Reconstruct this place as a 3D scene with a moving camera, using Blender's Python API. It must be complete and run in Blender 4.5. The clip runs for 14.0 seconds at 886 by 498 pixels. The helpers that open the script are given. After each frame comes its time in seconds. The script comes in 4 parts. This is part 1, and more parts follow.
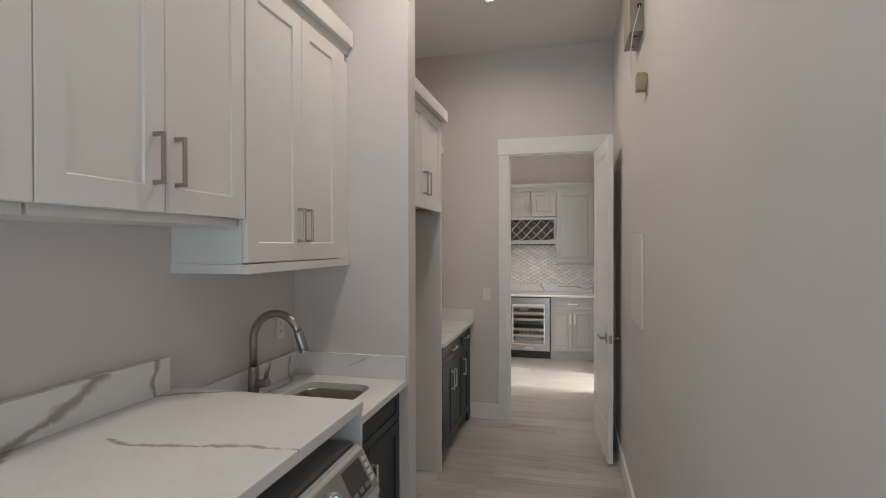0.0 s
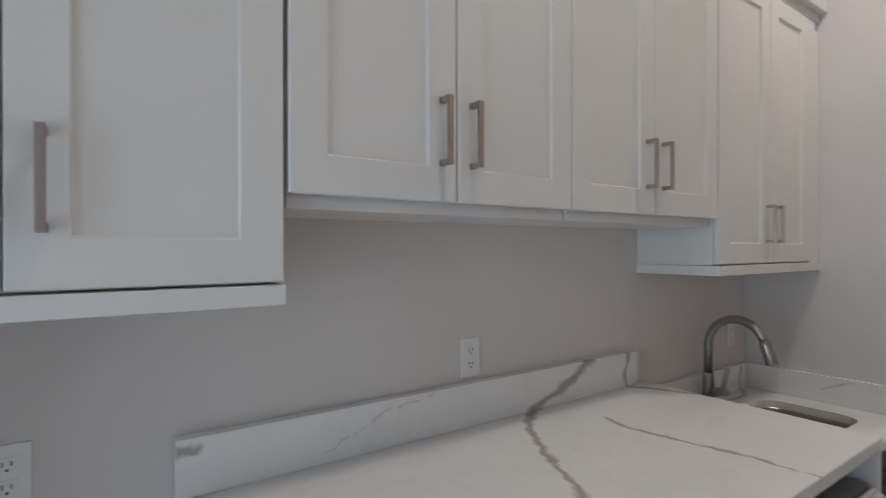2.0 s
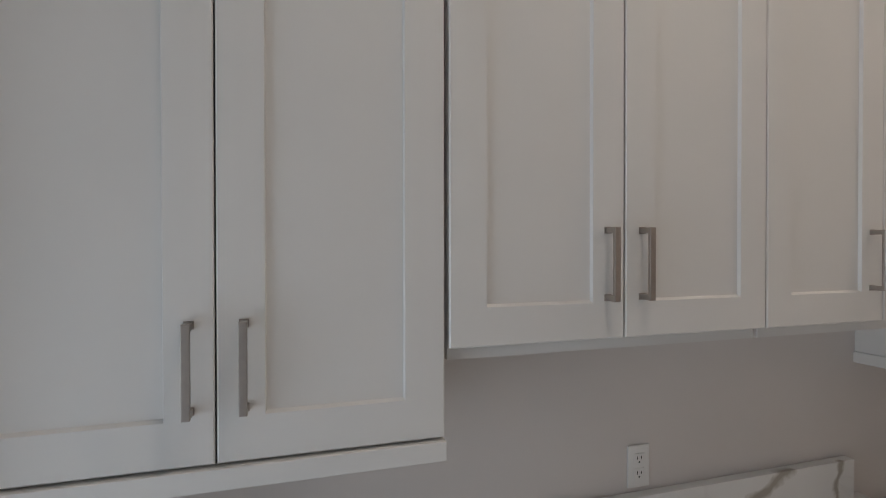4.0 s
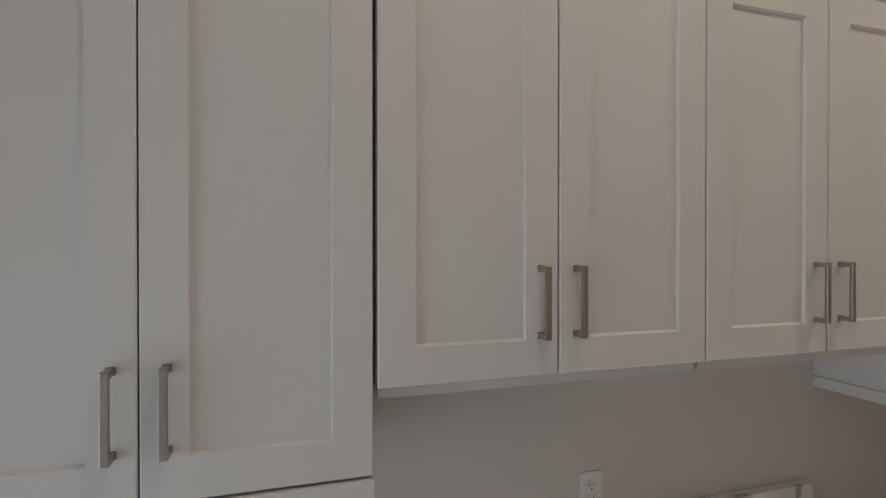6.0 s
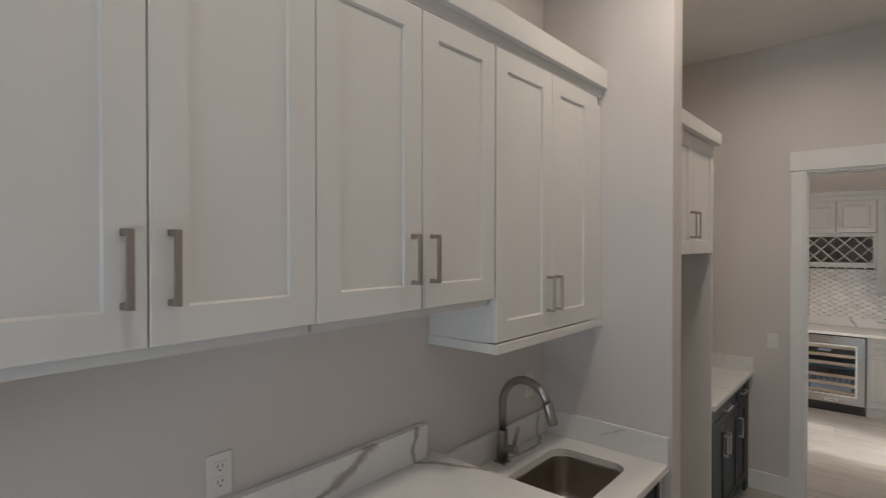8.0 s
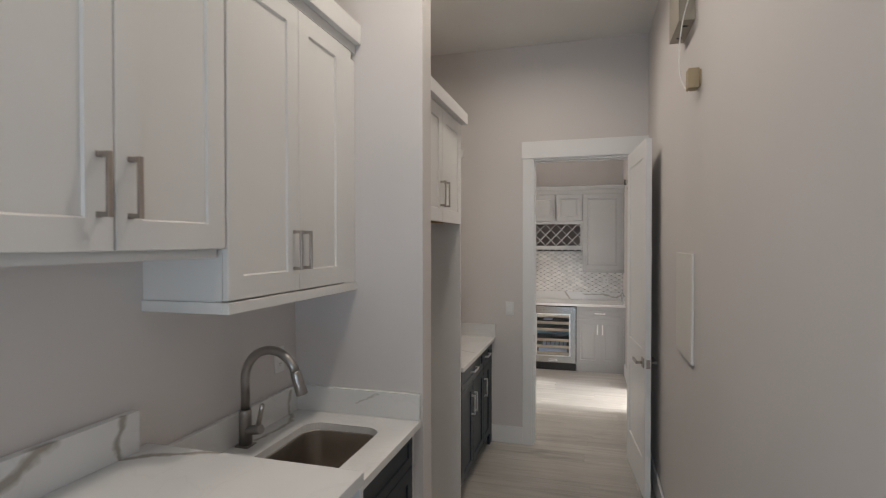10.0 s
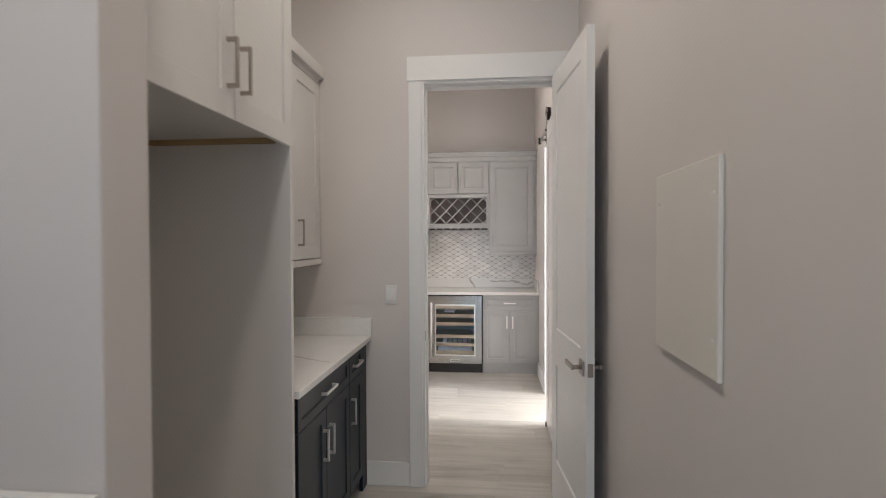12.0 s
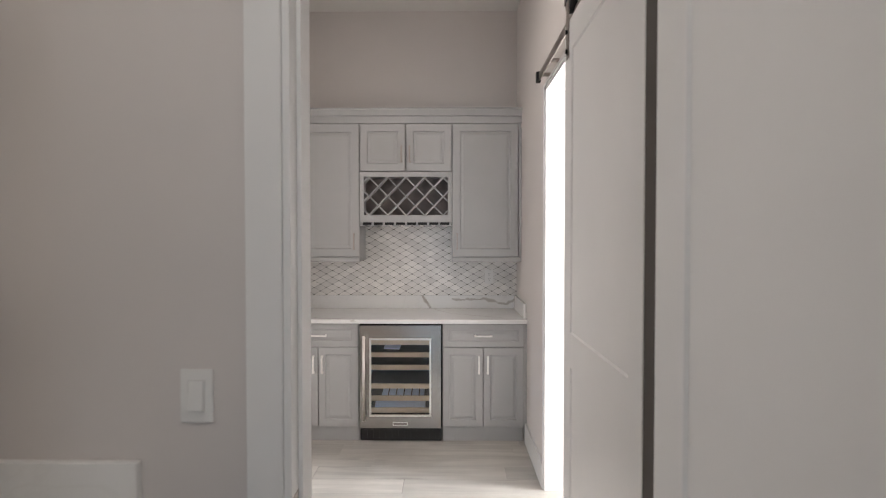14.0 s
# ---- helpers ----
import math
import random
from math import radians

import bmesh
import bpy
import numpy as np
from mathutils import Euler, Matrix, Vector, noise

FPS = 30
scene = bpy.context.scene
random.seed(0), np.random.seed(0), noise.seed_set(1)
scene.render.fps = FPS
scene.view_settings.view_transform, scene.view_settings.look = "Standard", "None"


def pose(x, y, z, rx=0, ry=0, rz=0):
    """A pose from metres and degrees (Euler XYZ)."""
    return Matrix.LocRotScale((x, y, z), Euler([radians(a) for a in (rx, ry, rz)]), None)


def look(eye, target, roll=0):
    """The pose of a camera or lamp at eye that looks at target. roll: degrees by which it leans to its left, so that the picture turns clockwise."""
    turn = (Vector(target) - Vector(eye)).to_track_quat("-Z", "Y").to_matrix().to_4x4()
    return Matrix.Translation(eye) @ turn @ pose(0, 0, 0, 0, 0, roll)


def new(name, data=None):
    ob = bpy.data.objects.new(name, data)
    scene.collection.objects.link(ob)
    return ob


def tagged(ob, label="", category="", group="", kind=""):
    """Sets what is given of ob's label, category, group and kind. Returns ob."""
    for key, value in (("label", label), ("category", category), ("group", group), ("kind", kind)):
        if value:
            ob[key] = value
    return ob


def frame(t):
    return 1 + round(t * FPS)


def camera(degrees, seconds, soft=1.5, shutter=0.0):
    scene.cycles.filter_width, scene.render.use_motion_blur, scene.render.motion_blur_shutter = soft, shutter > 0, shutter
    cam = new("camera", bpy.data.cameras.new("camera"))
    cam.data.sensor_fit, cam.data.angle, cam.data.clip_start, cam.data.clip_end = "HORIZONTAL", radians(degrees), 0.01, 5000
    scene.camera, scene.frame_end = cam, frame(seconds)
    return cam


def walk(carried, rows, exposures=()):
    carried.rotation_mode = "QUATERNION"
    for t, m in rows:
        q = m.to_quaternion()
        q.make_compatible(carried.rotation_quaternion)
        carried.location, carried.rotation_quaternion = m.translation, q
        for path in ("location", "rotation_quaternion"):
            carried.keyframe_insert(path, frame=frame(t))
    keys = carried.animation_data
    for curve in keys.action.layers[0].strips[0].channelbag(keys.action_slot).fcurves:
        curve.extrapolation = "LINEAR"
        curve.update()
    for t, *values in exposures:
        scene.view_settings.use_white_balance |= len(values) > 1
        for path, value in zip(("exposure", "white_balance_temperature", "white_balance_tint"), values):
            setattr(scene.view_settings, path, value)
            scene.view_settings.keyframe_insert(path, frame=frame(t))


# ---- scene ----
cam = camera(81.5, 14.0, soft=1.0, shutter=0.3)
PATH = [
    (0, (0.089, -0.005, 1.625), (-0.383, 1.938, 1.608), -0.1),
    (0.5, (0.018, -0.043, 1.624), (-0.527, 1.881, 1.607), -0.1),
    (1, (-0.053, -0.098, 1.614), (-0.965, 1.682, 1.603), -0.3),
    (1.5, (-0.09, -0.154, 1.591), (-1.473, 1.291, 1.595), -0.4),
    (2, (-0.128, -0.182, 1.618), (-1.762, 0.972, 1.615), -0.1),
    (2.2, (-0.151, -0.194, 1.646), (-1.851, 0.859, 1.628), 0.0),
    (2.5, (-0.165, -0.191, 1.667), (-1.936, 0.738, 1.671), -0.3),
    (3, (-0.17, -0.166, 1.751), (-2.017, 0.6, 1.743), -0.2),
    (3.5, (-0.162, -0.162, 1.828), (-2.052, 0.493, 1.817), -0.2),
    (3.7, (-0.157, -0.171, 1.867), (-2.063, 0.434, 1.845), -0.1),
    (6, (-0.096, -0.044, 1.978), (-2.007, 0.547, 1.965), -0.0),
    (6.5, (-0.081, 0.007, 1.965), (-1.899, 0.841, 1.947), 0.0),
    (7, (-0.05, 0.066, 1.948), (-1.725, 1.158, 1.929), 0.0),
    (7.5, (-0.023, 0.095, 1.938), (-1.519, 1.422, 1.912), 0.1),
    (8, (0.015, 0.124, 1.912), (-1.293, 1.637, 1.89), 0.0),
    (8.3, (0.025, 0.142, 1.902), (-1.159, 1.753, 1.882), 0.0),
    (8.5, (0.043, 0.152, 1.887), (-1.065, 1.817, 1.869), -0.0),
    (9, (0.055, 0.164, 1.877), (-0.866, 1.94, 1.857), -0.0),
    (11.3, (-0.034, 1.014, 1.545), (-0.295, 2.996, 1.512), -0.1),
    (11.5, (-0.024, 1.193, 1.542), (-0.274, 3.177, 1.507), -0.1),
    (12, (-0.025, 1.665, 1.498), (-0.221, 3.655, 1.462), -0.2),
    (12.5, (-0.058, 2.159, 1.477), (-0.244, 4.15, 1.44), -0.2),
    (13, (-0.066, 2.636, 1.483), (-0.181, 4.632, 1.446), -0.1),
    (13.5, (-0.061, 3.152, 1.507), (-0.128, 5.15, 1.464), -0.1),
    (13.8, (-0.101, 3.439, 1.489), (-0.135, 5.438, 1.451), -0.3),
    (14, (-0.102, 3.642, 1.504), (-0.124, 5.641, 1.463), 0.0),
]
walk(cam, [(t, look(eye, target, roll)) for t, eye, target, roll in PATH],
     [(0, -0.30, 6920, 10), (2.2, -0.42, 6650, 10), (3.5, -0.54, 6950, 12), (6.0, -0.80, 7480, 13), (7.5, -0.68, 7180, 11), (9.0, -0.38, 6750, 9), (11.5, -0.26, 6680, 9), (12.5, 0.06, 6580, 9), (13.2, -0.05, 6550, 9), (14.0, -0.26, 6520, 10)])

# ---------------------------------------------------------------- world and light
world = bpy.data.worlds.new("world")
world.use_nodes = True
scene.world = world
sky = world.node_tree.nodes.new("ShaderNodeTexSky")
sky.sky_type, sky.sun_disc, sky.sun_elevation, sky.sun_rotation = "NISHITA", False, radians(38), radians(100)
world.node_tree.links.new(sky.outputs[0], world.node_tree.nodes["Background"].inputs[0])
world.node_tree.nodes["Background"].inputs[1].default_value = 0.1


def area_lamp(name, m, sx, sy, watts, colour, spread=180):
    data = bpy.data.lights.new(name, "AREA")
    data.shape, data.size, data.size_y, data.energy, data.color = "RECTANGLE", sx, sy, watts, colour
    data.spread = radians(spread)
    ob = new(name, data)
    ob.matrix_world = m
    return ob


WARM, DAY = (1.0, 0.91, 0.82), (0.62, 0.80, 1.0)
LED_PLACES = [(-0.41, 3.66), (-0.41, 2.03), (-0.41, 0.40), (-0.41, 6.30)]
LED_WATTS = [9.6, 10.2, 5.2, 8.0]
for (lx, ly), lw in zip(LED_PLACES, LED_WATTS):
    area_lamp("led_light", pose(lx, ly, 3.398), 0.15, 0.15, lw, WARM, 162)
area_lamp("window_daylight", look((-0.40, -1.93, 1.10), (-0.40, 0, 1.08)), 1.2, 1.9, 37, DAY)
area_lamp("side_room_daylight", look((3.43, 6.16, 1.50), (0.4, 6.16, 1.40)), 1.2, 1.7, 440, (0.97, 0.98, 1.0))

# ---------------------------------------------------------------- materials


def mat(name, colour, rough=0.5, metal=0.0, vary=0.06, scale=3.0, bump=0.0, bump_scale=200.0, spec=0.5, random_amount=0.0, coat=0.0):
    m = bpy.data.materials.new(name)
    m.use_nodes = True
    nt = m.node_tree
    b = nt.nodes["Principled BSDF"]
    b.inputs["Roughness"].default_value, b.inputs["Metallic"].default_value = rough, metal
    b.inputs["Specular IOR Level"].default_value = spec
    b.inputs["Coat Weight"].default_value = coat
    geo = nt.nodes.new("ShaderNodeNewGeometry")
    n1 = nt.nodes.new("ShaderNodeTexNoise")
    n1.inputs["Scale"].default_value, n1.inputs["Detail"].default_value = scale, 5
    nt.links.new(geo.outputs["Position"], n1.inputs["Vector"])
    ramp = nt.nodes.new("ShaderNodeMapRange")
    ramp.inputs[1].default_value, ramp.inputs[2].default_value = 0.25, 0.75
    ramp.inputs[3].default_value, ramp.inputs[4].default_value = 1 - vary, 1 + vary
    nt.links.new(n1.outputs[0], ramp.inputs[0])
    mix = nt.nodes.new("ShaderNodeVectorMath")
    mix.operation = "SCALE"
    mix.inputs[0].default_value = colour
    last = ramp.outputs[0]
    if random_amount:
        info = nt.nodes.new("ShaderNodeObjectInfo")
        r2 = nt.nodes.new("ShaderNodeMapRange")
        r2.inputs[3].default_value, r2.inputs[4].default_value = 1 - random_amount, 1 + random_amount
        nt.links.new(info.outputs["Random"], r2.inputs[0])
        mul = nt.nodes.new("ShaderNodeMath")
        mul.operation = "MULTIPLY"
        nt.links.new(last, mul.inputs[0])
        nt.links.new(r2.outputs[0], mul.inputs[1])
        last = mul.outputs[0]
    nt.links.new(last, mix.inputs["Scale"])
    nt.links.new(mix.outputs[0], b.inputs["Base Color"])
    # roughness follows the same broad stains a little
    r3 = nt.nodes.new("ShaderNodeMapRange")
    r3.inputs[3].default_value, r3.inputs[4].default_value = rough * 0.88, min(1, rough * 1.12)
    nt.links.new(n1.outputs[0], r3.inputs[0])
    nt.links.new(r3.outputs[0], b.inputs["Roughness"])
    if bump:
        n2 = nt.nodes.new("ShaderNodeTexNoise")
        n2.inputs["Scale"].default_value, n2.inputs["Detail"].default_value = bump_scale, 3
        nt.links.new(geo.outputs["Position"], n2.inputs["Vector"])
        bp = nt.nodes.new("ShaderNodeBump")
        bp.inputs["Strength"].default_value, bp.inputs["Distance"].default_value = bump, 0.002
        nt.links.new(n2.outputs[0], bp.inputs["Height"])
        nt.links.new(bp.outputs[0], b.inputs["Normal"])
    return m


def glow(name, colour, strength):
    m = bpy.data.materials.new(name)
    m.use_nodes = True
    b = m.node_tree.nodes["Principled BSDF"]
    b.inputs["Base Color"].default_value = (*colour, 1)
    b.inputs["Emission Color"].default_value, b.inputs["Emission Strength"].default_value = (*colour, 1), strength
    return m


def glass(name, tint=(1, 1, 1), rough=0.0):
    m = bpy.data.materials.new(name)
    m.use_nodes = True
    b = m.node_tree.nodes["Principled BSDF"]
    b.inputs["Base Color"].default_value, b.inputs["Roughness"].default_value = (*tint, 1), rough
    b.inputs["Transmission Weight"].default_value, b.inputs["IOR"].default_value = 1.0, 1.45
    return m


def quartz(name, veins, faint=0.06):
    """White quartz with wandering taupe veins; each vein is a chain of places (metres) with one half-width."""
    m = mat(name, (0.80, 0.795, 0.785), 0.16, vary=0.015, scale=6, spec=0.5)
    nt = m.node_tree
    b = nt.nodes["Principled BSDF"]
    base = b.inputs["Base Color"].links[0].from_socket
    geo = nt.nodes.new("ShaderNodeNewGeometry")

    def vmath(op, a, c):
        n = nt.nodes.new("ShaderNodeVectorMath")
        n.operation = op
        for i, v in enumerate((a, c)):
            if v is None:
                continue
            if hasattr(v, "links"):
                nt.links.new(v, n.inputs[i])
            else:
                n.inputs[i].default_value = v
        return n

    def fmath(op, a, c=0.0, clamp=False):
        n = nt.nodes.new("ShaderNodeMath")
        n.operation, n.use_clamp = op, clamp
        for i, v in enumerate((a, c)):
            if hasattr(v, "links"):
                nt.links.new(v, n.inputs[i])
            else:
                n.inputs[i].default_value = v
        return n.outputs[0]

    warp = nt.nodes.new("ShaderNodeTexNoise")
    warp.inputs["Scale"].default_value, warp.inputs["Detail"].default_value = 22, 4
    nt.links.new(geo.outputs["Position"], warp.inputs["Vector"])
    off = vmath("SUBTRACT", warp.outputs["Color"], (0.5, 0.5, 0.5))
    sc = nt.nodes.new("ShaderNodeVectorMath")
    sc.operation = "SCALE"
    sc.inputs["Scale"].default_value = 0.035
    nt.links.new(off.outputs[0], sc.inputs[0])
    place = vmath("ADD", geo.outputs["Position"], sc.outputs[0]).outputs[0]
    wn = nt.nodes.new("ShaderNodeTexNoise")
    wn.inputs["Scale"].default_value, wn.inputs["Detail"].default_value = 14, 2
    nt.links.new(geo.outputs["Position"], wn.inputs["Vector"])
    total = None
    for half, strength, chain in veins:
        near = None
        for p, q in zip(chain, chain[1:]):
            p, q = Vector(p), Vector(q)
            d = q - p
            rel = vmath("SUBTRACT", place, tuple(p)).outputs[0]
            dot = vmath("DOT_PRODUCT", rel, tuple(d)).outputs["Value"]
            h = fmath("DIVIDE", dot, d.length_squared, True)
            s = nt.nodes.new("ShaderNodeVectorMath")
            s.operation = "SCALE"
            s.inputs[0].default_value = tuple(d)
            nt.links.new(h, s.inputs["Scale"])
            dist = vmath("DISTANCE", rel, s.outputs[0]).outputs["Value"]
            near = dist if near is None else fmath("MINIMUM", near, dist)
        width = fmath("MULTIPLY", wn.outputs[0], half * 2)
        v = fmath("DIVIDE", near, width)
        v = fmath("SUBTRACT", 1.45, v, True)
        v = fmath("MULTIPLY", v, strength)
        total = v if total is None else fmath("MAXIMUM", total, v)
    # faint hairlines everywhere
    hair = nt.nodes.new("ShaderNodeTexNoise")
    hair.inputs["Scale"].default_value, hair.inputs["Detail"].default_value, hair.inputs["Distortion"].default_value = 2.6, 6, 1.2
    nt.links.new(geo.outputs["Position"], hair.inputs["Vector"])
    band = fmath("ABSOLUTE", fmath("SUBTRACT", hair.outputs[0], 0.5))
    line = fmath("MULTIPLY", fmath("SUBTRACT", 1.0, fmath("MULTIPLY", band, 55), True), faint)
    total = line if total is None else fmath("MAXIMUM", total, line)
    mx = nt.nodes.new("ShaderNodeMix")
    mx.data_type = "RGBA"
    nt.links.new(total, mx.inputs[0])
    nt.links.new(base, mx.inputs[6])
    mx.inputs[7].default_value = (0.34, 0.30, 0.25, 1)
    nt.links.new(mx.outputs[2], b.inputs["Base Color"])
    return m


def wood_floor():
    """Washed oak: long soft grain along x, darker cathedral streaks and pale worn patches, shifted plank by plank."""
    m = mat("washed_oak_plank", (0.47, 0.445, 0.41), 0.34, vary=0.13, scale=2.2, random_amount=0.13)
    nt = m.node_tree
    b = nt.nodes["Principled BSDF"]
    last = b.inputs["Base Color"].links[0].from_socket
    geo, info = nt.nodes.new("ShaderNodeNewGeometry"), nt.nodes.new("ShaderNodeObjectInfo")
    sh = nt.nodes.new("ShaderNodeMath")
    sh.operation = "MULTIPLY"
    sh.inputs[1].default_value = 60
    nt.links.new(info.outputs["Random"], sh.inputs[0])
    grain = None
    for stretch, detail, distortion, lo, hi, light, dark in (((0.9, 11, 1), 4, 0.9, 0.34, 0.70, 1.07, 0.84), ((2.2, 46, 1), 5, 0.3, 0.30, 0.74, 1.02, 0.95), ((0.7, 5.5, 1), 6, 1.6, 0.60, 0.74, 1.0, 0.72)):
        add = nt.nodes.new("ShaderNodeVectorMath")
        add.operation = "MULTIPLY_ADD"
        add.inputs[1].default_value = stretch
        nt.links.new(geo.outputs["Position"], add.inputs[0])
        nt.links.new(sh.outputs[0], add.inputs[2])
        n = nt.nodes.new("ShaderNodeTexNoise")
        n.inputs["Scale"].default_value, n.inputs["Detail"].default_value, n.inputs["Distortion"].default_value = 1.4, detail, distortion
        nt.links.new(add.outputs[0], n.inputs["Vector"])
        r = nt.nodes.new("ShaderNodeMapRange")
        r.inputs[1].default_value, r.inputs[2].default_value, r.inputs[3].default_value, r.inputs[4].default_value = lo, hi, light, dark
        nt.links.new(n.outputs[0], r.inputs[0])
        s = nt.nodes.new("ShaderNodeVectorMath")
        s.operation = "SCALE"
        nt.links.new(last, s.inputs[0])
        nt.links.new(r.outputs[0], s.inputs["Scale"])
        last, grain = s.outputs[0], n
    nt.links.new(last, b.inputs["Base Color"])
    bp = nt.nodes.new("ShaderNodeBump")
    bp.inputs["Strength"].default_value, bp.inputs["Distance"].default_value = 0.12, 0.001
    nt.links.new(grain.outputs[0], bp.inputs["Height"])
    nt.links.new(bp.outputs[0], b.inputs["Normal"])
    return m


WALL = mat("greige_wall_paint", (0.668, 0.628, 0.608), 0.62, vary=0.025, scale=1.6, bump=0.10, bump_scale=260)
CEIL = mat("ceiling_paint", (0.76, 0.74, 0.71), 0.8, vary=0.02, scale=1.5, bump=0.12, bump_scale=180)
TRIM = mat("white_trim_paint", (0.79, 0.785, 0.78), 0.34, vary=0.02, scale=4, bump=0.03, bump_scale=120)
WHITE = mat("white_cabinet_paint", (0.715, 0.70, 0.68), 0.36, vary=0.02, scale=3.5, bump=0.03, bump_scale=90)
SLATE = mat("slate_cabinet_paint", (0.022, 0.031, 0.040), 0.42, spec=0.28, vary=0.06, scale=5, bump=0.03, bump_scale=90)
GREY = mat("pale_grey_cabinet_paint", (0.42, 0.42, 0.42), 0.40, vary=0.03, scale=4, bump=0.03, bump_scale=90)
NICKEL = mat("brushed_nickel", (0.42, 0.38, 0.35), 0.30, 1.0, vary=0.06, scale=60, bump=0.05, bump_scale=500)
BRIGHT = mat("satin_chrome", (0.85, 0.83, 0.80), 0.34, 1.0, vary=0.05, scale=50)
BOWL = mat("satin_steel_bowl", (0.50, 0.46, 0.42), 0.30, 1.0, vary=0.05, scale=25, bump=0.03, bump_scale=400)
COOLSTEEL = mat("cooler_door_steel", (0.42, 0.40, 0.385), 0.25, 1.0, vary=0.05, scale=20)
CONSOLEPLATE = mat("satin_grey_console_plate", (0.27, 0.265, 0.26), 0.35, 0.2, vary=0.04)
CONSOLE = mat("silver_grey_console", (0.55, 0.545, 0.535), 0.3, 0.2, vary=0.03)
TAPSTEEL = mat("tap_steel", (0.37, 0.35, 0.335), 0.30, 1.0, vary=0.05, scale=40)
STEEL = mat("brushed_stainless_steel", (0.58, 0.55, 0.52), 0.36, 1.0, vary=0.05, scale=30, bump=0.04, bump_scale=500)
BLACK = mat("black_plastic", (0.02, 0.02, 0.02), 0.5)
GAPDARK = mat("dark_brown_gap", (0.05, 0.038, 0.03), 0.6)
BLACK_METAL = mat("black_iron", (0.03, 0.03, 0.03), 0.45, 0.6)
RAWWOOD = mat("raw_pine", (0.42, 0.30, 0.16), 0.65, vary=0.12, scale=18)
SHELFWOOD = mat("pale_beech", (0.50, 0.40, 0.29), 0.5, vary=0.1, scale=14)
PLASTIC = mat("white_plastic", (0.78, 0.775, 0.76), 0.35, vary=0.01)
SILVER = mat("white_appliance_enamel", (0.70, 0.71, 0.72), 0.25, vary=0.02)
LIDGREY = mat("dark_grey_appliance_top", (0.19, 0.19, 0.192), 0.4, vary=0.05)
TAN = mat("tan_plastic", (0.36, 0.285, 0.18), 0.5)
BOXMETAL = mat("galvanised_box_metal", (0.37, 0.33, 0.27), 0.45, 0.35, vary=0.08, scale=12)
PANEL = mat("off_white_access_panel", (0.73, 0.70, 0.65), 0.5, vary=0.015, bump=0.04, bump_scale=220)
DARKRACK = mat("rack_interior_stain", (0.24, 0.205, 0.195), 0.6, vary=0.1, scale=6)
TILE = mat("white_marble_tile", (0.80, 0.785, 0.76), 0.25, vary=0.10, scale=9, random_amount=0.08)
DOT = mat("grey_marble_dot", (0.16, 0.155, 0.15), 0.3, vary=0.15, scale=30)
GROUT = mat("tile_grout", (0.42, 0.41, 0.395), 0.85, vary=0.05, scale=30)
SUBFLOOR = mat("plank_joint", (0.30, 0.28, 0.26), 0.8)
FLOOR = wood_floor()
GLASS = glass("clear_glass")
COOLERCASE = mat("cooler_liner", (0.10, 0.20, 0.26), 0.5)
DISPLAY = mat("dark_display_glass", (0.06, 0.06, 0.062), 0.2)
PAPERGLINT = mat("pale_blue_paper_and_glint", (0.70, 0.79, 0.95), 0.4)
LEDMAT = glow("led_diffuser", (1.0, 0.97, 0.92), 18)
BLUELED = glow("blue_indicator", (0.15, 0.45, 1.0), 3)
COOLERFILL = glow("cooler_fill_glow", (0.62, 0.80, 1.0), 85)

# ---------------------------------------------------------------- mesh helpers


def box(x0, x1, y0, y1, z0, z1, bevel=0.0, seg=2, bm=None):
    """A box; without bm a new bmesh, bevelled; with bm added to it."""
    one = bmesh.new()
    bmesh.ops.create_cube(one, size=1)
    for v in one.verts:
        v.co = Vector((x0 if v.co.x < 0 else x1, y0 if v.co.y < 0 else y1, z0 if v.co.z < 0 else z1))
    if bevel:
        bmesh.ops.bevel(one, geom=one.edges[:], offset=bevel, segments=seg, affect="EDGES", profile=0.6)
    return one if bm is None else join(bm, one)


def join(bm, other):
    me = bpy.data.meshes.new("tmp")
    other.to_mesh(me)
    other.free()
    bm.from_mesh(me)
    bpy.data.meshes.remove(me)
    return bm


def tube(path, radius, sides=12, cap=True):
    """A round bar along a path of points."""
    bm = bmesh.new()
    pts = [Vector(p) for p in path]
    rings, up = [], None
    for i, p in enumerate(pts):
        d = (pts[min(i + 1, len(pts) - 1)] - pts[max(i - 1, 0)]).normalized()
        side = d.cross(Vector((0, 0, 1)) if abs(d.z) < 0.95 else Vector((0, 1, 0))).normalized() if up is None else up.cross(d).cross(d).normalized() * -1
        if up is not None:
            side = (up - d * up.dot(d)).normalized()
        up = side
        other = d.cross(side)
        r = radius[i] if isinstance(radius, (list, tuple)) else radius
        rings.append([bm.verts.new(p + (side * math.cos(a) + other * math.sin(a)) * r) for a in (2 * math.pi * k / sides for k in range(sides))])
    for a, b in zip(rings, rings[1:]):
        for k in range(sides):
            bm.faces.new((a[k], a[(k + 1) % sides], b[(k + 1) % sides], b[k])).smooth = True
    if cap:
        bm.faces.new(rings[0][::-1])
        bm.faces.new(rings[-1])
    bmesh.ops.recalc_face_normals(bm, faces=bm.faces[:])
    return bm


def rod(p, q, r, sides=14):
    return tube([p, q], r, sides)


def thing(name, m, label="", category="", group="", kind=""):
    ob = new(name)
    ob.empty_display_size = 0.1
    ob.matrix_basis = m if isinstance(m, Matrix) else Matrix.Translation(m)
    return tagged(ob, label, category, group, kind)


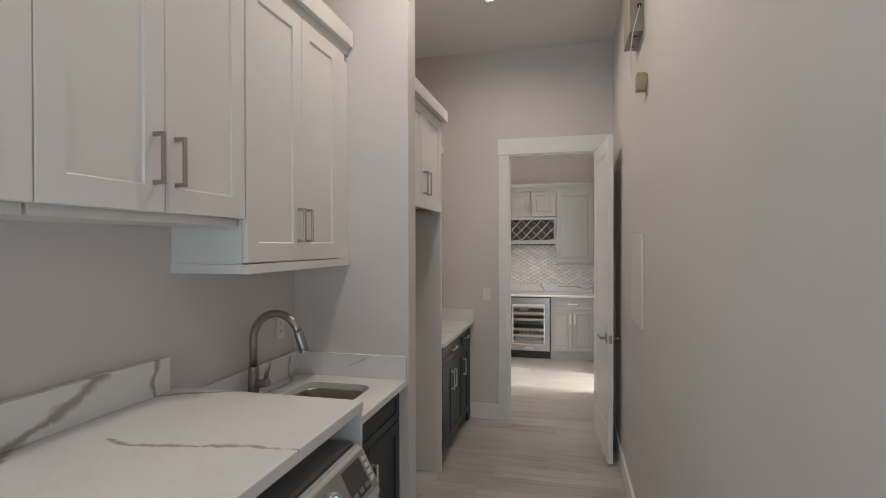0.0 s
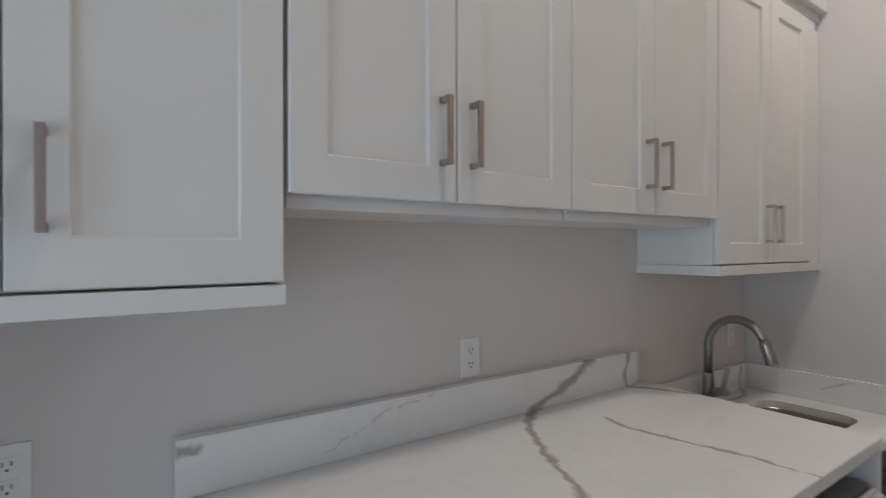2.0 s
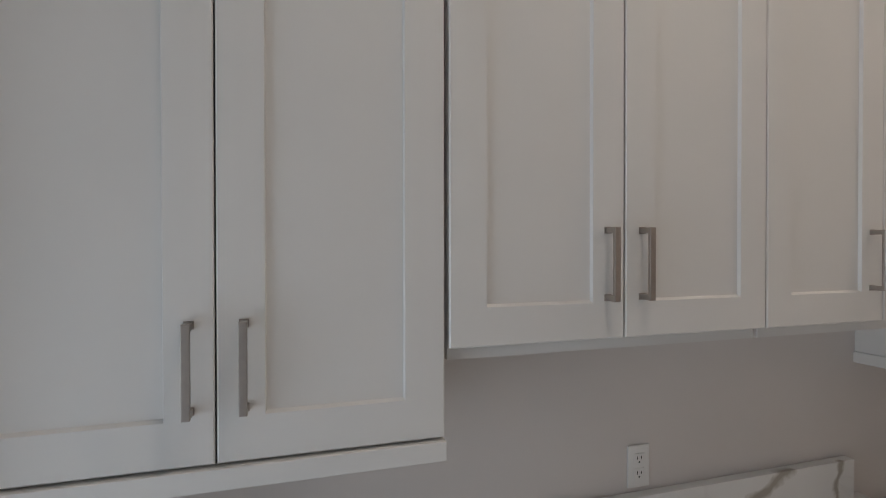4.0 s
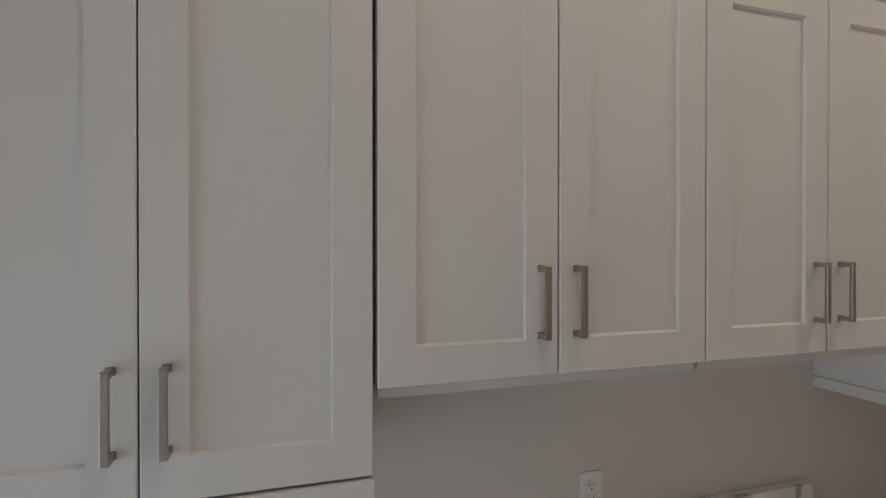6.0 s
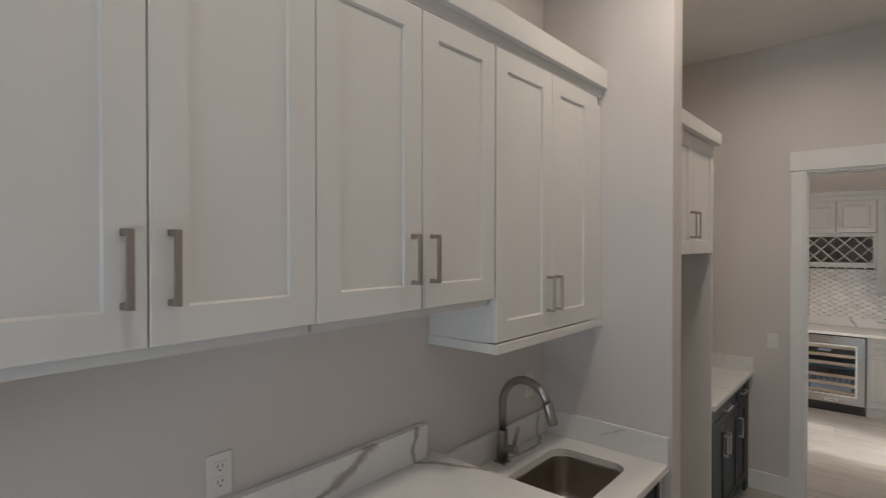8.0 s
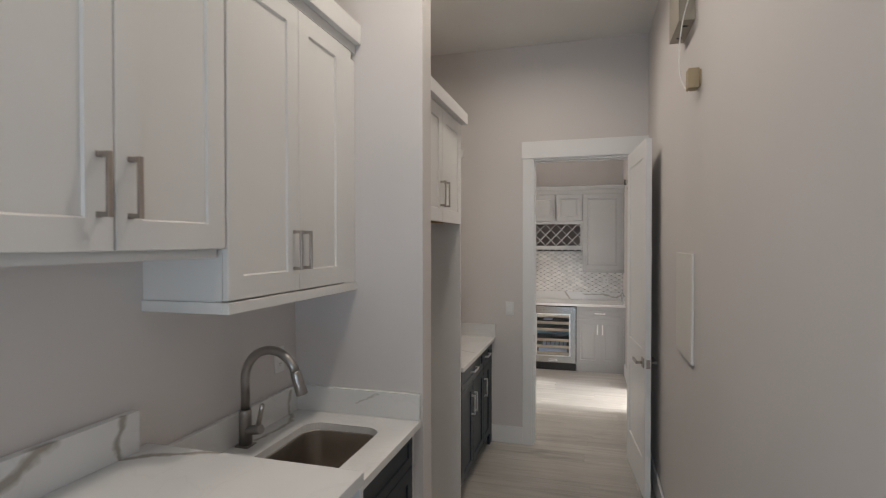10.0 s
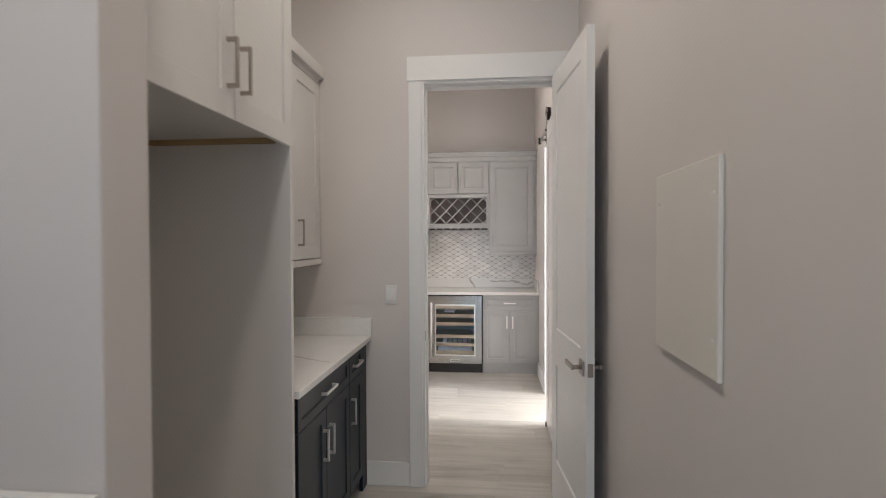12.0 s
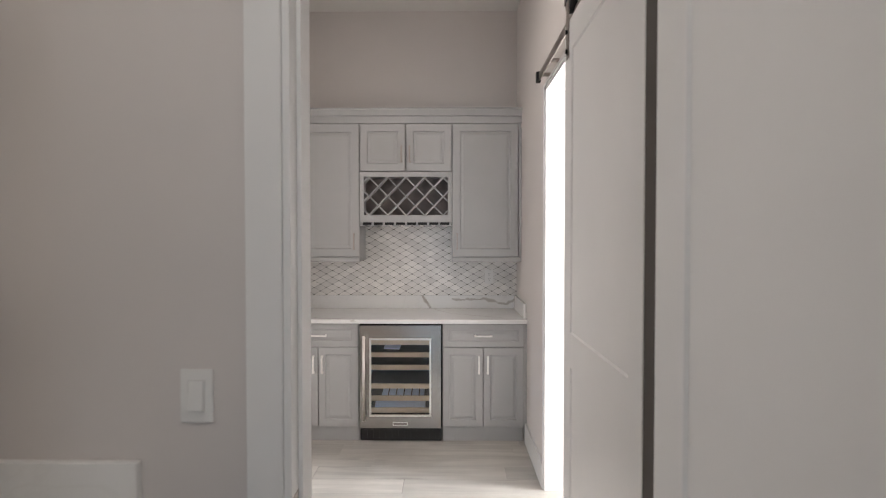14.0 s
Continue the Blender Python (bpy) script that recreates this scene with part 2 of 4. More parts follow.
def part(name, bm, material, parent=None, label=""):
    me = bpy.data.meshes.new(name)
    bm.to_mesh(me)
    bm.free()
    me.materials.append(material)
    ob = new(name, me)
    ob.parent = parent
    return tagged(ob, label)


def solid(name, bm, material, label, category, kind="", group=""):
    return tagged(part(name, bm, material), label, category, group, kind)


def shaker(x0, x1, z0, z1, stile=0.072, recess=0.008, thick=0.019, lip=0.0025, raised=False):
    """A framed cabinet front, face at y = 0 looking to -y."""
    bm = bmesh.new()

    def ring(inset, y, tall=0.0):
        top = inset + tall
        return [bm.verts.new((a, y, b)) for a, b in ((x0 + inset, z0 + top), (x1 - inset, z0 + top), (x1 - inset, z1 - top), (x0 + inset, z1 - top))]

    rings = [ring(0, thick), ring(0, lip), ring(lip, 0), ring(stile, 0), ring(stile + 0.0022, recess, 0.0026)]
    if raised:
        rings += [ring(stile + 0.012, recess), ring(stile + 0.030, recess - 0.005), ring(stile + 0.034, recess - 0.005)]
    for a, b in zip(rings, rings[1:]):
        for k in range(4):
            bm.faces.new((a[k], a[(k + 1) % 4], b[(k + 1) % 4], b[k]))
    bm.faces.new(rings[-1])
    bm.faces.new(rings[0][::-1])
    bmesh.ops.recalc_face_normals(bm, faces=bm.faces[:])
    return bm


def pull(length=0.145, wide=0.013, deep=0.034, bar=0.008):
    """A square-ended bar pull along z, base at y = 0, standing out to -y."""
    bm = box(-wide / 2, wide / 2, -deep, -deep + bar, 0, length, 0.0015)
    for z in (0, length - 0.012):
        box(-wide / 2 + 0.0006, wide / 2 - 0.0006, -deep + bar - 0.001, -0.0005, z + 0.0006, z + 0.0114, bm=bm)
    box(-wide / 2 - 0.001, wide / 2 + 0.001, -0.002, 0, -0.001, 0.0125, bm=bm)
    box(-wide / 2 - 0.001, wide / 2 + 0.001, -0.002, 0, length - 0.0125, length + 0.001, bm=bm)
    return bm


PULL_MESH = {}


def add_pull(parent, x, z, length=0.145, flat=False, metal=None, deep=0.034):
    """A pull on a door or drawer front; flat lays it level, centred on x."""
    metal = metal or NICKEL
    key = (length, deep, metal.name)
    if key not in PULL_MESH:
        me = bpy.data.meshes.new("handle")
        b = pull(length, deep=deep)
        b.to_mesh(me)
        b.free()
        me.materials.append(metal)
        PULL_MESH[key] = me
    ob = new("handle", PULL_MESH[key])
    ob.parent = parent
    ob.matrix_basis = pose(x - length / 2, 0, z, 0, 90, 0) if flat else pose(x, 0, z)
    return tagged(ob, "brushed nickel bar pull")


def wall_plate(m, kind, label):
    """An outlet or a switch: plate in the x-z plane looking to -y, centred."""
    name = "wall_outlet" if kind == "outlet" else "light_switch"
    t = thing(name, m, label, "outlet" if kind == "outlet" else "switch")
    part("cover_plate", box(-0.035, 0.035, -0.006, 0.0, -0.058, 0.058, 0.0025), PLASTIC, t)
    if kind == "outlet":
        for s in (-1, 1):
            r = part("receptacle", box(-0.0165, 0.0165, -0.008, -0.0055, s * 0.0205 - 0.0155, s * 0.0205 + 0.0155, 0.001), PLASTIC, t)
            for a in (-0.0065, 0.0065):
                part("slot", box(a - 0.0012, a + 0.0012, -0.0084, -0.0078, s * 0.0205 - 0.001, s * 0.0205 + 0.008), BLACK, r)
            part("slot", rod((0, -0.0084, s * 0.0205 - 0.008), (0, -0.0078, s * 0.0205 - 0.008), 0.0026, 10), BLACK, r)
    else:
        bm = bmesh.new()
        for a in ((-0.0195, -0.0178, -0.0350, 0.0350), (0.0178, 0.0195, -0.0350, 0.0350), (-0.0178, 0.0178, -0.0350, -0.0338), (-0.0178, 0.0178, 0.0338, 0.0350)):
            box(a[0], a[1], -0.0085, -0.0055, a[2], a[3], bm=bm)
        part("bezel", bm, PLASTIC, t)
        rk = part("rocker", box(-0.0165, 0.0165, -0.0045, 0.0035, -0.0325, 0.0325, 0.0015), PLASTIC, t)
        rk.matrix_basis = pose(0, -0.0068, 0, -5, 0, 0)
    return t


# ---------------------------------------------------------------- the setting
WX, PX, EX = -1.34, -1.42, 0.472     # west wall by the laundry, west wall by the pantry, east wall
DY, NY, SY, TOP = 4.74, 8.0, -2.0, 3.412

bm = box(WX - 0.2, WX, SY, 2.485, 0, TOP)
box(PX - 0.12, PX, 2.485, NY, 0, TOP, bm=bm)
box(PX, -1.378, 2.613, 3.546, 0, TOP, bm=bm)
solid("wall_west", bm, WALL, "smooth greige painted wall behind the laundry and pantry cabinets", "wall", "structure")
solid("wall_partition", box(PX, -0.696, 2.4865, 2.6128, 0, TOP, 0.004), WALL, "greige painted partition wall beside the sink", "wall", "structure")
bm = box(EX, EX + 0.13, SY, 5.80, 0, TOP)
box(EX, EX + 0.13, 6.70, NY, 0, TOP, bm=bm)
box(EX, EX + 0.13, 5.80, 6.70, 2.39, TOP, bm=bm)
solid("wall_east", bm, WALL, "long plain greige painted corridor wall", "wall", "structure")
bm = box(PX, -0.454, DY, DY + 0.14, 0, TOP)
box(0.350, EX, DY, DY + 0.14, 0, TOP, bm=bm)
box(-0.454, 0.350, DY, DY + 0.14, 2.448, TOP, bm=bm)
solid("wall_doorway", bm, WALL, "greige painted wall with a tall doorway", "wall", "structure")
solid("wall_north", box(PX, 3.4, NY, NY + 0.12, 0, TOP), WALL, "greige painted wall behind the bar", "wall", "structure")
bm = box(WX - 0.2, -1.10, SY - 0.12, SY, 0, TOP)
box(0.28, EX + 0.13, SY - 0.12, SY, 0, TOP, bm=bm)
box(-1.10, 0.28, SY - 0.12, SY, 2.08, TOP, bm=bm)
box(-1.10, 0.28, SY - 0.12, SY, 0, 0.13, bm=bm)
solid("wall_south", bm, WALL, "greige painted wall with a window", "wall", "structure")
# unseen wall, added to shade the west wall below the first cabinet
solid("wall_daylight_block", box(WX, -0.95, -0.78, -0.66, 0, TOP, 0.004), WALL, "unseen greige wall added to keep window light off the west wall", "wall", "structure")
solid("ceiling", box(-1.7, 3.6, SY - 0.12, NY + 0.12, TOP, TOP + 0.15), CEIL, "flat off-white painted ceiling", "ceiling", "structure")
# side room past the sliding door
bm = box(EX + 0.13, 3.4, 4.3, 4.42, 0, TOP)
for a in ((4.3, 5.55, 0, TOP), (6.78, NY + 0.12, 0, TOP), (5.55, 6.78, 0, 0.62), (5.55, 6.78, 2.40, TOP)):
    box(3.4, 3.52, *a, bm=bm)
solid("wall_side_room", bm, WALL, "pale painted walls of the daylit side room", "wall", "structure")
# window frame behind the walk
w = thing("window_1", (-0.41, SY, 0.13), "white framed window in the end wall", "window", kind="structure")
bm = box(-0.69, -0.63, -0.10, -0.02, 0, 1.95)
for a in ((0.63, 0.69, 0, 1.95), (-0.63, 0.63, 0, 0.06), (-0.63, 0.63, 1.89, 1.95), (-0.02, 0.02, 0.06, 1.89)):
    box(a[0], a[1], -0.10, -0.02, a[2], a[3], bm=bm)
part("window_frame", bm, TRIM, w)
for a in (-0.63, 0.02):
    p = part("pane", box(a, a + 0.61, -0.064, -0.058, 0.06, 1.89), GLASS, w)
    p.visible_shadow = False

w = thing("window_2", (3.40, 6.165, 0.62), "white framed window of the daylit side room", "window", kind="structure")
bm = box(0.04, 0.10, -0.615, -0.56, 0, 1.78)
for a in ((0.56, 0.615, 0, 1.78), (-0.56, 0.56, 0, 0.055), (-0.56, 0.56, 1.725, 1.78)):
    box(0.04, 0.10, *a, bm=bm)
part("window_frame", bm, TRIM, w)
p = part("pane", box(0.064, 0.070, -0.56, 0.56, 0.055, 1.725), GLASS, w)
p.visible_shadow = False

# door jamb and casing
t = thing("door_casing", (0, DY, 0), "white flat painted door casing with a taller head board", "door casing", kind="structure")
part("side_board", box(-0.532, -0.454, -0.018, -0.0005, 0, 2.446, 0.002), TRIM, t)
part("side_board", box(0.378, 0.466, -0.018, -0.0005, 0, 2.446, 0.002), TRIM, t)
part("head_board", box(-0.540, 0.470, -0.024, -0.0005, 2.447, 2.590, 0.002), TRIM, t)
part("jamb", box(-0.4538, -0.438, -0.010, 0.150, 0, 2.4475, 0.001), TRIM, t)
part("jamb", box(0.335, 0.3498, 0.062, 0.150, 0, 2.4475, 0.001), TRIM, t)
# added strip: the hinge gap's darkness is put into its colour
part("gap_strip", box(0.338, 0.3498, 0.003, 0.0615, 0, 2.4305), GAPDARK, t, "dark brown strip standing in for the darkness of the hinge gap")
part("jamb", box(-0.438, 0.335, -0.010, 0.150, 2.431, 2.4475, 0.001), TRIM, t)
part("door_stop", box(-0.438, -0.428, 0.040, 0.078, 0, 2.431, 0.001), TRIM, t)
part("door_stop", box(-0.428, 0.317, 0.040, 0.078, 2.421, 2.431, 0.001), TRIM, t)
part("strike_plate", box(-0.4385, -0.4365, 0.004, 0.034, 0.885, 0.945), NICKEL, t, "brushed nickel strike plate")
# sliding door opening trim
t = thing("opening_casing", (EX, 0, 0), "white painted lining of the sliding door opening", "door casing", kind="structure")
part("jamb", box(0.0, 0.134, 5.8002, 5.818, 0, 2.3898, 0.001), TRIM, t)
part("jamb", box(-0.004, 0.134, 6.682, 6.6998, 0, 2.3898, 0.001), TRIM, t)
part("jamb", box(-0.004, 0.134, 5.818, 6.682, 2.372, 2.3898, 0.001), TRIM, t)
part("side_board", box(-0.012, -0.0005, 6.7002, 6.722, 0, 2.412, 0.001), TRIM, t)
part("head_board", box(-0.012, -0.0005, 5.80, 6.70, 2.390, 2.412, 0.001), TRIM, t)

# baseboards
def baseboard(x0, x1, y0, y1, name="baseboard"):
    bm = box(x0, x1, y0, y1, 0.0, 0.145, 0.003)
    return solid(name, bm, TRIM, "white painted square-edged baseboard", "baseboard", "structure")


baseboard(-0.80, -0.533, DY - 0.016, DY - 0.0005)
baseboard(EX - 0.016, EX - 0.0005, SY, DY - 0.026)
baseboard(EX - 0.016, EX - 0.0005, DY + 0.15, 5.79)
baseboard(EX - 0.016, EX - 0.0005, 6.7225, 7.40)
baseboard(WX + 0.0005, WX + 0.016, SY, -0.79)
baseboard(WX + 0.0005, WX + 0.016, -0.655, -0.05)
baseboard(-0.6955, -0.680, 2.488, 2.611)

# ---------------------------------------------------------------- laundry wall cabinets
FX = -1.022      # faces of the wall cabinets


def carcass(t, material, w, depth, z0, z1):
    """A cabinet box set back behind its doors, with thin gables and rails that reach forward to them."""
    part("cabinet_box", box(0.001, w - 0.001, 0.045, depth, z0, z1), material, t)
    for x in (0.001, w - 0.006):
        part("gable", box(x, x + 0.005, 0.0205, 0.0449, max(z0, 0.0), z1), material, t)
    part("bottom_rail", box(0.0061, w - 0.0061, 0.029, 0.0449, z0, max(z0 + 0.012, 0.012)), material, t)
    part("top_rail", box(0.0061, w - 0.0061, 0.0205, 0.0449, z1 - 0.006, z1), material, t)


def hung_cabinet(y0, y1, z0, z1, doors, face=FX, depth=0.318, base=True, material=WHITE, label="", stile=0.072, fill=0.0, return_end="", pull_z=0.076, raised=False, turn=90, pull_len=0.145, under=0.026):
    """A wall cabinet with its face at y = 0 of its own frame; doors: edges along its width with the place of each pull."""
    m = pose(face, y0, z0, 0, 0, 90) if turn == 90 else pose(y0, face, z0)
    w, h = y1 - y0, z1 - z0
    gap = 0.0045 if raised else 0.0015
    t = thing("wall_cabinet", m, label, "cabinet")
    carcass(t, material, w, depth, -under if not base else -0.004, h + 0.002)
    if fill:
        bm = box(w + 0.0015, w + fill, 0.004, 0.03, -0.004, h - 0.034)
        box(w + 0.0015, w + fill * 0.66, 0.004, 0.03, h - 0.034, h + 0.001, bm=bm)
        part("filler_strip", bm, material, t)
    if base:
        bm = box(-0.006 if "l" in return_end else 0, w + fill, -0.008, 0.016, -0.040, -0.005, 0.002)
        box(0 if "l" in return_end else 0.001, w + fill, 0.016, depth, -0.036, -0.0045, bm=bm)
        if "l" in return_end:
            box(-0.006, 0.014, 0.016, depth, -0.040, -0.005, 0.002, bm=bm)
        part("light_rail", bm, material, t)
    for i, (a, b, hx) in enumerate(doors):
        d = part("door", shaker(a + gap, b - gap, 0.0, h - (0.004 if raised else 0), stile, raised=raised), material, t)
        if hx is not None:
            add_pull(d, hx, pull_z, pull_len, metal=NICKEL)
    return t


hung_cabinet(-0.645, 0.111, 1.560, 2.602, [(0, 0.378, 0.340), (0.378, 0.756, 0.420)], label="white shaker wall cabinet with two doors and bar pulls", return_end="", pull_z=0.081)
hung_cabinet(0.117, 0.860, 1.717, 2.602, [(0, 0.3715, 0.331), (0.3715, 0.743, 0.412)], label="white shaker wall cabinet hung above the quartz counter", base=False)
hung_cabinet(0.860, 1.603, 1.717, 2.602, [(0, 0.3715, 0.331), (0.3715, 0.743, 0.412)], label="white shaker wall cabinet hung above the quartz counter", base=False)
hung_cabinet(1.609, 2.372, 1.560, 2.602, [(0, 0.395, 0.361), (0.395, 0.763, 0.428)], label="white shaker wall cabinet above the laundry sink", fill=0.112, return_end="l", pull_z=0.076)


def crown(points, parent_name, label, z0, z1, proud, material, ends=(), drop=0.0):
    """A flat stepped crown board along y (turned by 90) in front of a row of cabinets."""
    face, y0, y1 = points
    t = thing(parent_name, pose(face, y0, z0, 0, 0, 90), label, "crown moulding")
    w, h = y1 - y0, z1 - z0
    part("frieze", box(0, w, 0.0, 0.020, 0.0005 - drop, h), material, t)
    part("cap_board", box(-proud if "l" in ends else 0, w + (proud if "r" in ends else 0), -proud, -0.0005, h * 0.04, h + 0.001, 0.003), material, t)
    return t


crown((FX, -0.645, 2.484), "crown_moulding", "white painted crown moulding along the laundry cabinets", 2.638, 2.729, 0.030, WHITE, "l", 0.0356)

# ---------------------------------------------------------------- laundry counter, sink and machine
LAUNDRY_VEINS = [
    (0.017, 0.85, [(-1.306, 1.29, 1.230), (-1.306, 1.195, 1.172), (-1.306, 1.13, 1.145)]),
    (0.012, 0.85, [(-1.306, 1.13, 1.145), (-1.306, 1.006, 1.103), (-1.281, 0.964, 1.097), (-1.191, 0.874, 1.097), (-1.038, 0.775, 1.097), (-0.932, 0.729, 1.097), (-0.835, 0.68, 1.097), (-0.585, 0.60, 1.097)]),
    (0.0075, 0.8, [(-1.125, 1.135, 1.097), (-1.038, 1.113, 1.097), (-0.901, 1.145, 1.097), (-0.767, 1.174, 1.097), (-0.584, 1.192, 1.09)]),
    (0.011, 0.8, [(-1.306, 1.506, 1.225), (-1.306, 1.478, 1.14), (-1.304, 1.490, 1.10), (-1.273, 1.530, 1.097), (-1.18, 1.575, 1.097), (-1.06, 1.622, 1.097)]),
    (0.012, 0.8, [(-1.305, -0.04, 1.20), (-1.305, 0.02, 1.195)]),
    (0.003, 0.35, [(-1.306, 0.30, 1.12), (-1.306, 0.46, 1.19), (-1.306, 0.62, 1.215)]),
    (0.010, 0.7, [(-1.316, 2.401, 1.046), (-1.316, 2.384, 0.970), (-1.30, 2.39, 0.942), (-1.255, 2.31, 0.942), (-1.255, 2.19, 0.942), (-1.27, 2.08, 0.942)]),
    (0.006, 0.6, [(-1.316, 1.74, 0.99), (-1.316, 1.79, 0.965), (-1.30, 1.83, 0.942)]),
    (0.004, 0.45, [(-1.05, 2.463, 0.985), (-0.93, 2.463, 1.03), (-0.90, 2.463, 1.045)]),
]
QUARTZ_L = quartz("laundry_quartz", LAUNDRY_VEINS)
t = thing("laundry_countertop", (0, 0, 1.062), "white quartz counter with taupe veins over the washing machine", "countertop")
part("slab", box(WX + 0.002, -0.585, -0.02, 1.622, 0.0, 0.035, 0.003), QUARTZ_L, t)
part("end_panel", box(WX + 0.002, -0.588, 1.600, 1.6215, -1.062, -0.0005, 0.002), WHITE, t)
part("end_panel", box(WX + 0.002, -0.588, -0.0195, 0.0, -1.062, -0.0005, 0.002), WHITE, t)
part("backsplash", box(WX + 0.002, -1.306, -0.022, 1.562, 0.0355, 0.160, 0.002), QUARTZ_L, t)

# lower counter with an undermount bowl
SZ = 0.942
t = thing("sink_countertop", (0, 0, SZ - 0.03), "white quartz counter around the undermount laundry sink", "countertop")


def counter_with_hole(x0, x1, y0, y1, hx0, hx1, hy0, hy1, r, z0, z1):
    bm = bmesh.new()
    inner = []
    for cx, cy, a0 in ((hx1 - r, hy1 - r, 0), (hx0 + r, hy1 - r, 90), (hx0 + r, hy0 + r, 180), (hx1 - r, hy0 + r, 270)):
        for k in range(9):
            a = radians(a0 + k * 90 / 8)
            inner.append((cx + r * math.cos(a), cy + r * math.sin(a)))
    def out(p):
        cx, cy = (hx0 + hx1) / 2, (hy0 + hy1) / 2
        dx, dy = p[0] - cx, p[1] - cy
        s = min((((x1 if dx > 0 else x0) - cx) / dx) if abs(dx) > 1e-6 else 1e9, (((y1 if dy > 0 else y0) - cy) / dy) if abs(dy) > 1e-6 else 1e9)
        return cx + dx * s, cy + dy * s
    outer = [out(p) for p in inner]
    corners = [(x1, y1), (x0, y1), (x0, y0), (x1, y0)]
    # pull the ring's nearest point of each side into the corner
    for c in corners:
        i = min(range(len(outer)), key=lambda k: (outer[k][0] - c[0]) ** 2 + (outer[k][1] - c[1]) ** 2)
        outer[i] = c
    loops = [[bm.verts.new((*p, z)) for p in ring] for ring, z in ((inner, z0), (inner, z1), (outer, z1), (outer, z0))]
    n = len(inner)
    for a, b in zip(loops, loops[1:] + loops[:1]):
        for k in range(n):
            bm.faces.new((a[k], a[(k + 1) % n], b[(k + 1) % n], b[k]))
    bmesh.ops.recalc_face_normals(bm, faces=bm.faces[:])
    return bm


SINK = (-1.175, -0.828, 1.87, 2.335)
part("slab", counter_with_hole(WX + 0.002, -0.703, 1.6225, 2.4835, *SINK, 0.07, 0.0, 0.03), QUARTZ_L, t)
part("backsplash", box(WX + 0.002, -1.316, 1.6225, 2.462, 0.0305, 0.148, 0.002), QUARTZ_L, t)
part("backsplash", box(WX + 0.002, -0.705, 2.463, 2.4835, 0.0305, 0.148, 0.002), QUARTZ_L, t)


def bowl(x0, x1, y0, y1, depth):
    bm = bmesh.new()
    rings = []
    for inset, z, r in ((-0.012, 0.0, 0.082), (0.0, 0.0, 0.07), (0.002, -0.006, 0.068), (0.006, -depth + 0.05, 0.062), (0.012, -depth + 0.018, 0.055), (0.045, -depth, 0.04)):
        ring = []
        for cx, cy, a0 in ((x1 - inset - r, y1 - inset - r, 0), (x0 + inset + r, y1 - inset - r, 90), (x0 + inset + r, y0 + inset + r, 180), (x1 - inset - r, y0 + inset + r, 270)):
            for k in range(9):
                a = radians(a0 + k * 90 / 8)
                ring.append(bm.verts.new((cx + r * math.cos(a), cy + r * math.sin(a), z)))
        rings.append(ring)
    n = len(rings[0])
    for a, b in zip(rings, rings[1:]):
        for k in range(n):
            bm.faces.new((a[k], a[(k + 1) % n], b[(k + 1) % n], b[k])).smooth = True
    bm.faces.new(rings[-1])
    bmesh.ops.recalc_face_normals(bm, faces=bm.faces[:])
    bmesh.ops.reverse_faces(bm, faces=bm.faces[:]) if rings and bm.faces[-1:] and bm.faces[-1].normal.z < 0 else None
    return bm


t = thing("laundry_sink", (0, 0, SZ - 0.0305), "brushed stainless steel undermount sink bowl with rounded corners", "sink")
part("bowl", bowl(*SINK, 0.21), BOWL, t)
part("drain", tube([((SINK[0] + SINK[1]) / 2, 2.11, -0.2095), ((SINK[0] + SINK[1]) / 2, 2.11, -0.205)], 0.045, 24), NICKEL, t)

# tap
t = thing("kitchen_tap", (-1.274, 2.021, SZ), "brushed steel high-arc pull-down tap with a side lever", "tap")
part("base_plate", box(-0.029, 0.029, -0.029, 0.029, 0, 0.006, 0.0015), TAPSTEEL, t)
part("body", tube([(0, 0, 0.006), (0, 0, 0.130), (0, 0, 0.140), (0, 0, 0.142)], [0.0255, 0.0235, 0.0225, 0.020], 24), TAPSTEEL, t)
arc = [(0, 0, 0.1425), (0, 0, 0.257)]
arc += [(0.115 - 0.115 * math.cos(a), 0, 0.260 + 0.121 * math.sin(a)) for a in (radians(k * 7.5) for k in range(0, 22))]
part("spout", tube(arc, 0.0175, 20), TAPSTEEL, t)
ex, ez = arc[-1][0], arc[-1][2]
dx, dz = math.sin(radians(19)), -math.cos(radians(19))
part("spray_head", tube([(ex + dx * s, 0, ez + dz * s) for s in (0.001, 0.004, 0.012, 0.088, 0.092)], [0.0178, 0.0195, 0.0205, 0.0225, 0.0205], 20), TAPSTEEL, t)
lever = part("lever_hub", tube([(0.014, -0.004, 0.062), (0.022, -0.006, 0.064), (0.084, -0.022, 0.080), (0.087, -0.0228, 0.0808)], [0.0165, 0.0180, 0.0180, 0.0150], 20), TAPSTEEL, t)
part("lever", tube([(0.072, -0.019, 0.092), (0.082, -0.021, 0.132), (0.094, -0.023, 0.176), (0.095, -0.0232, 0.178)], [0.0098, 0.0092, 0.0084, 0.006], 14), NICKEL, lever)

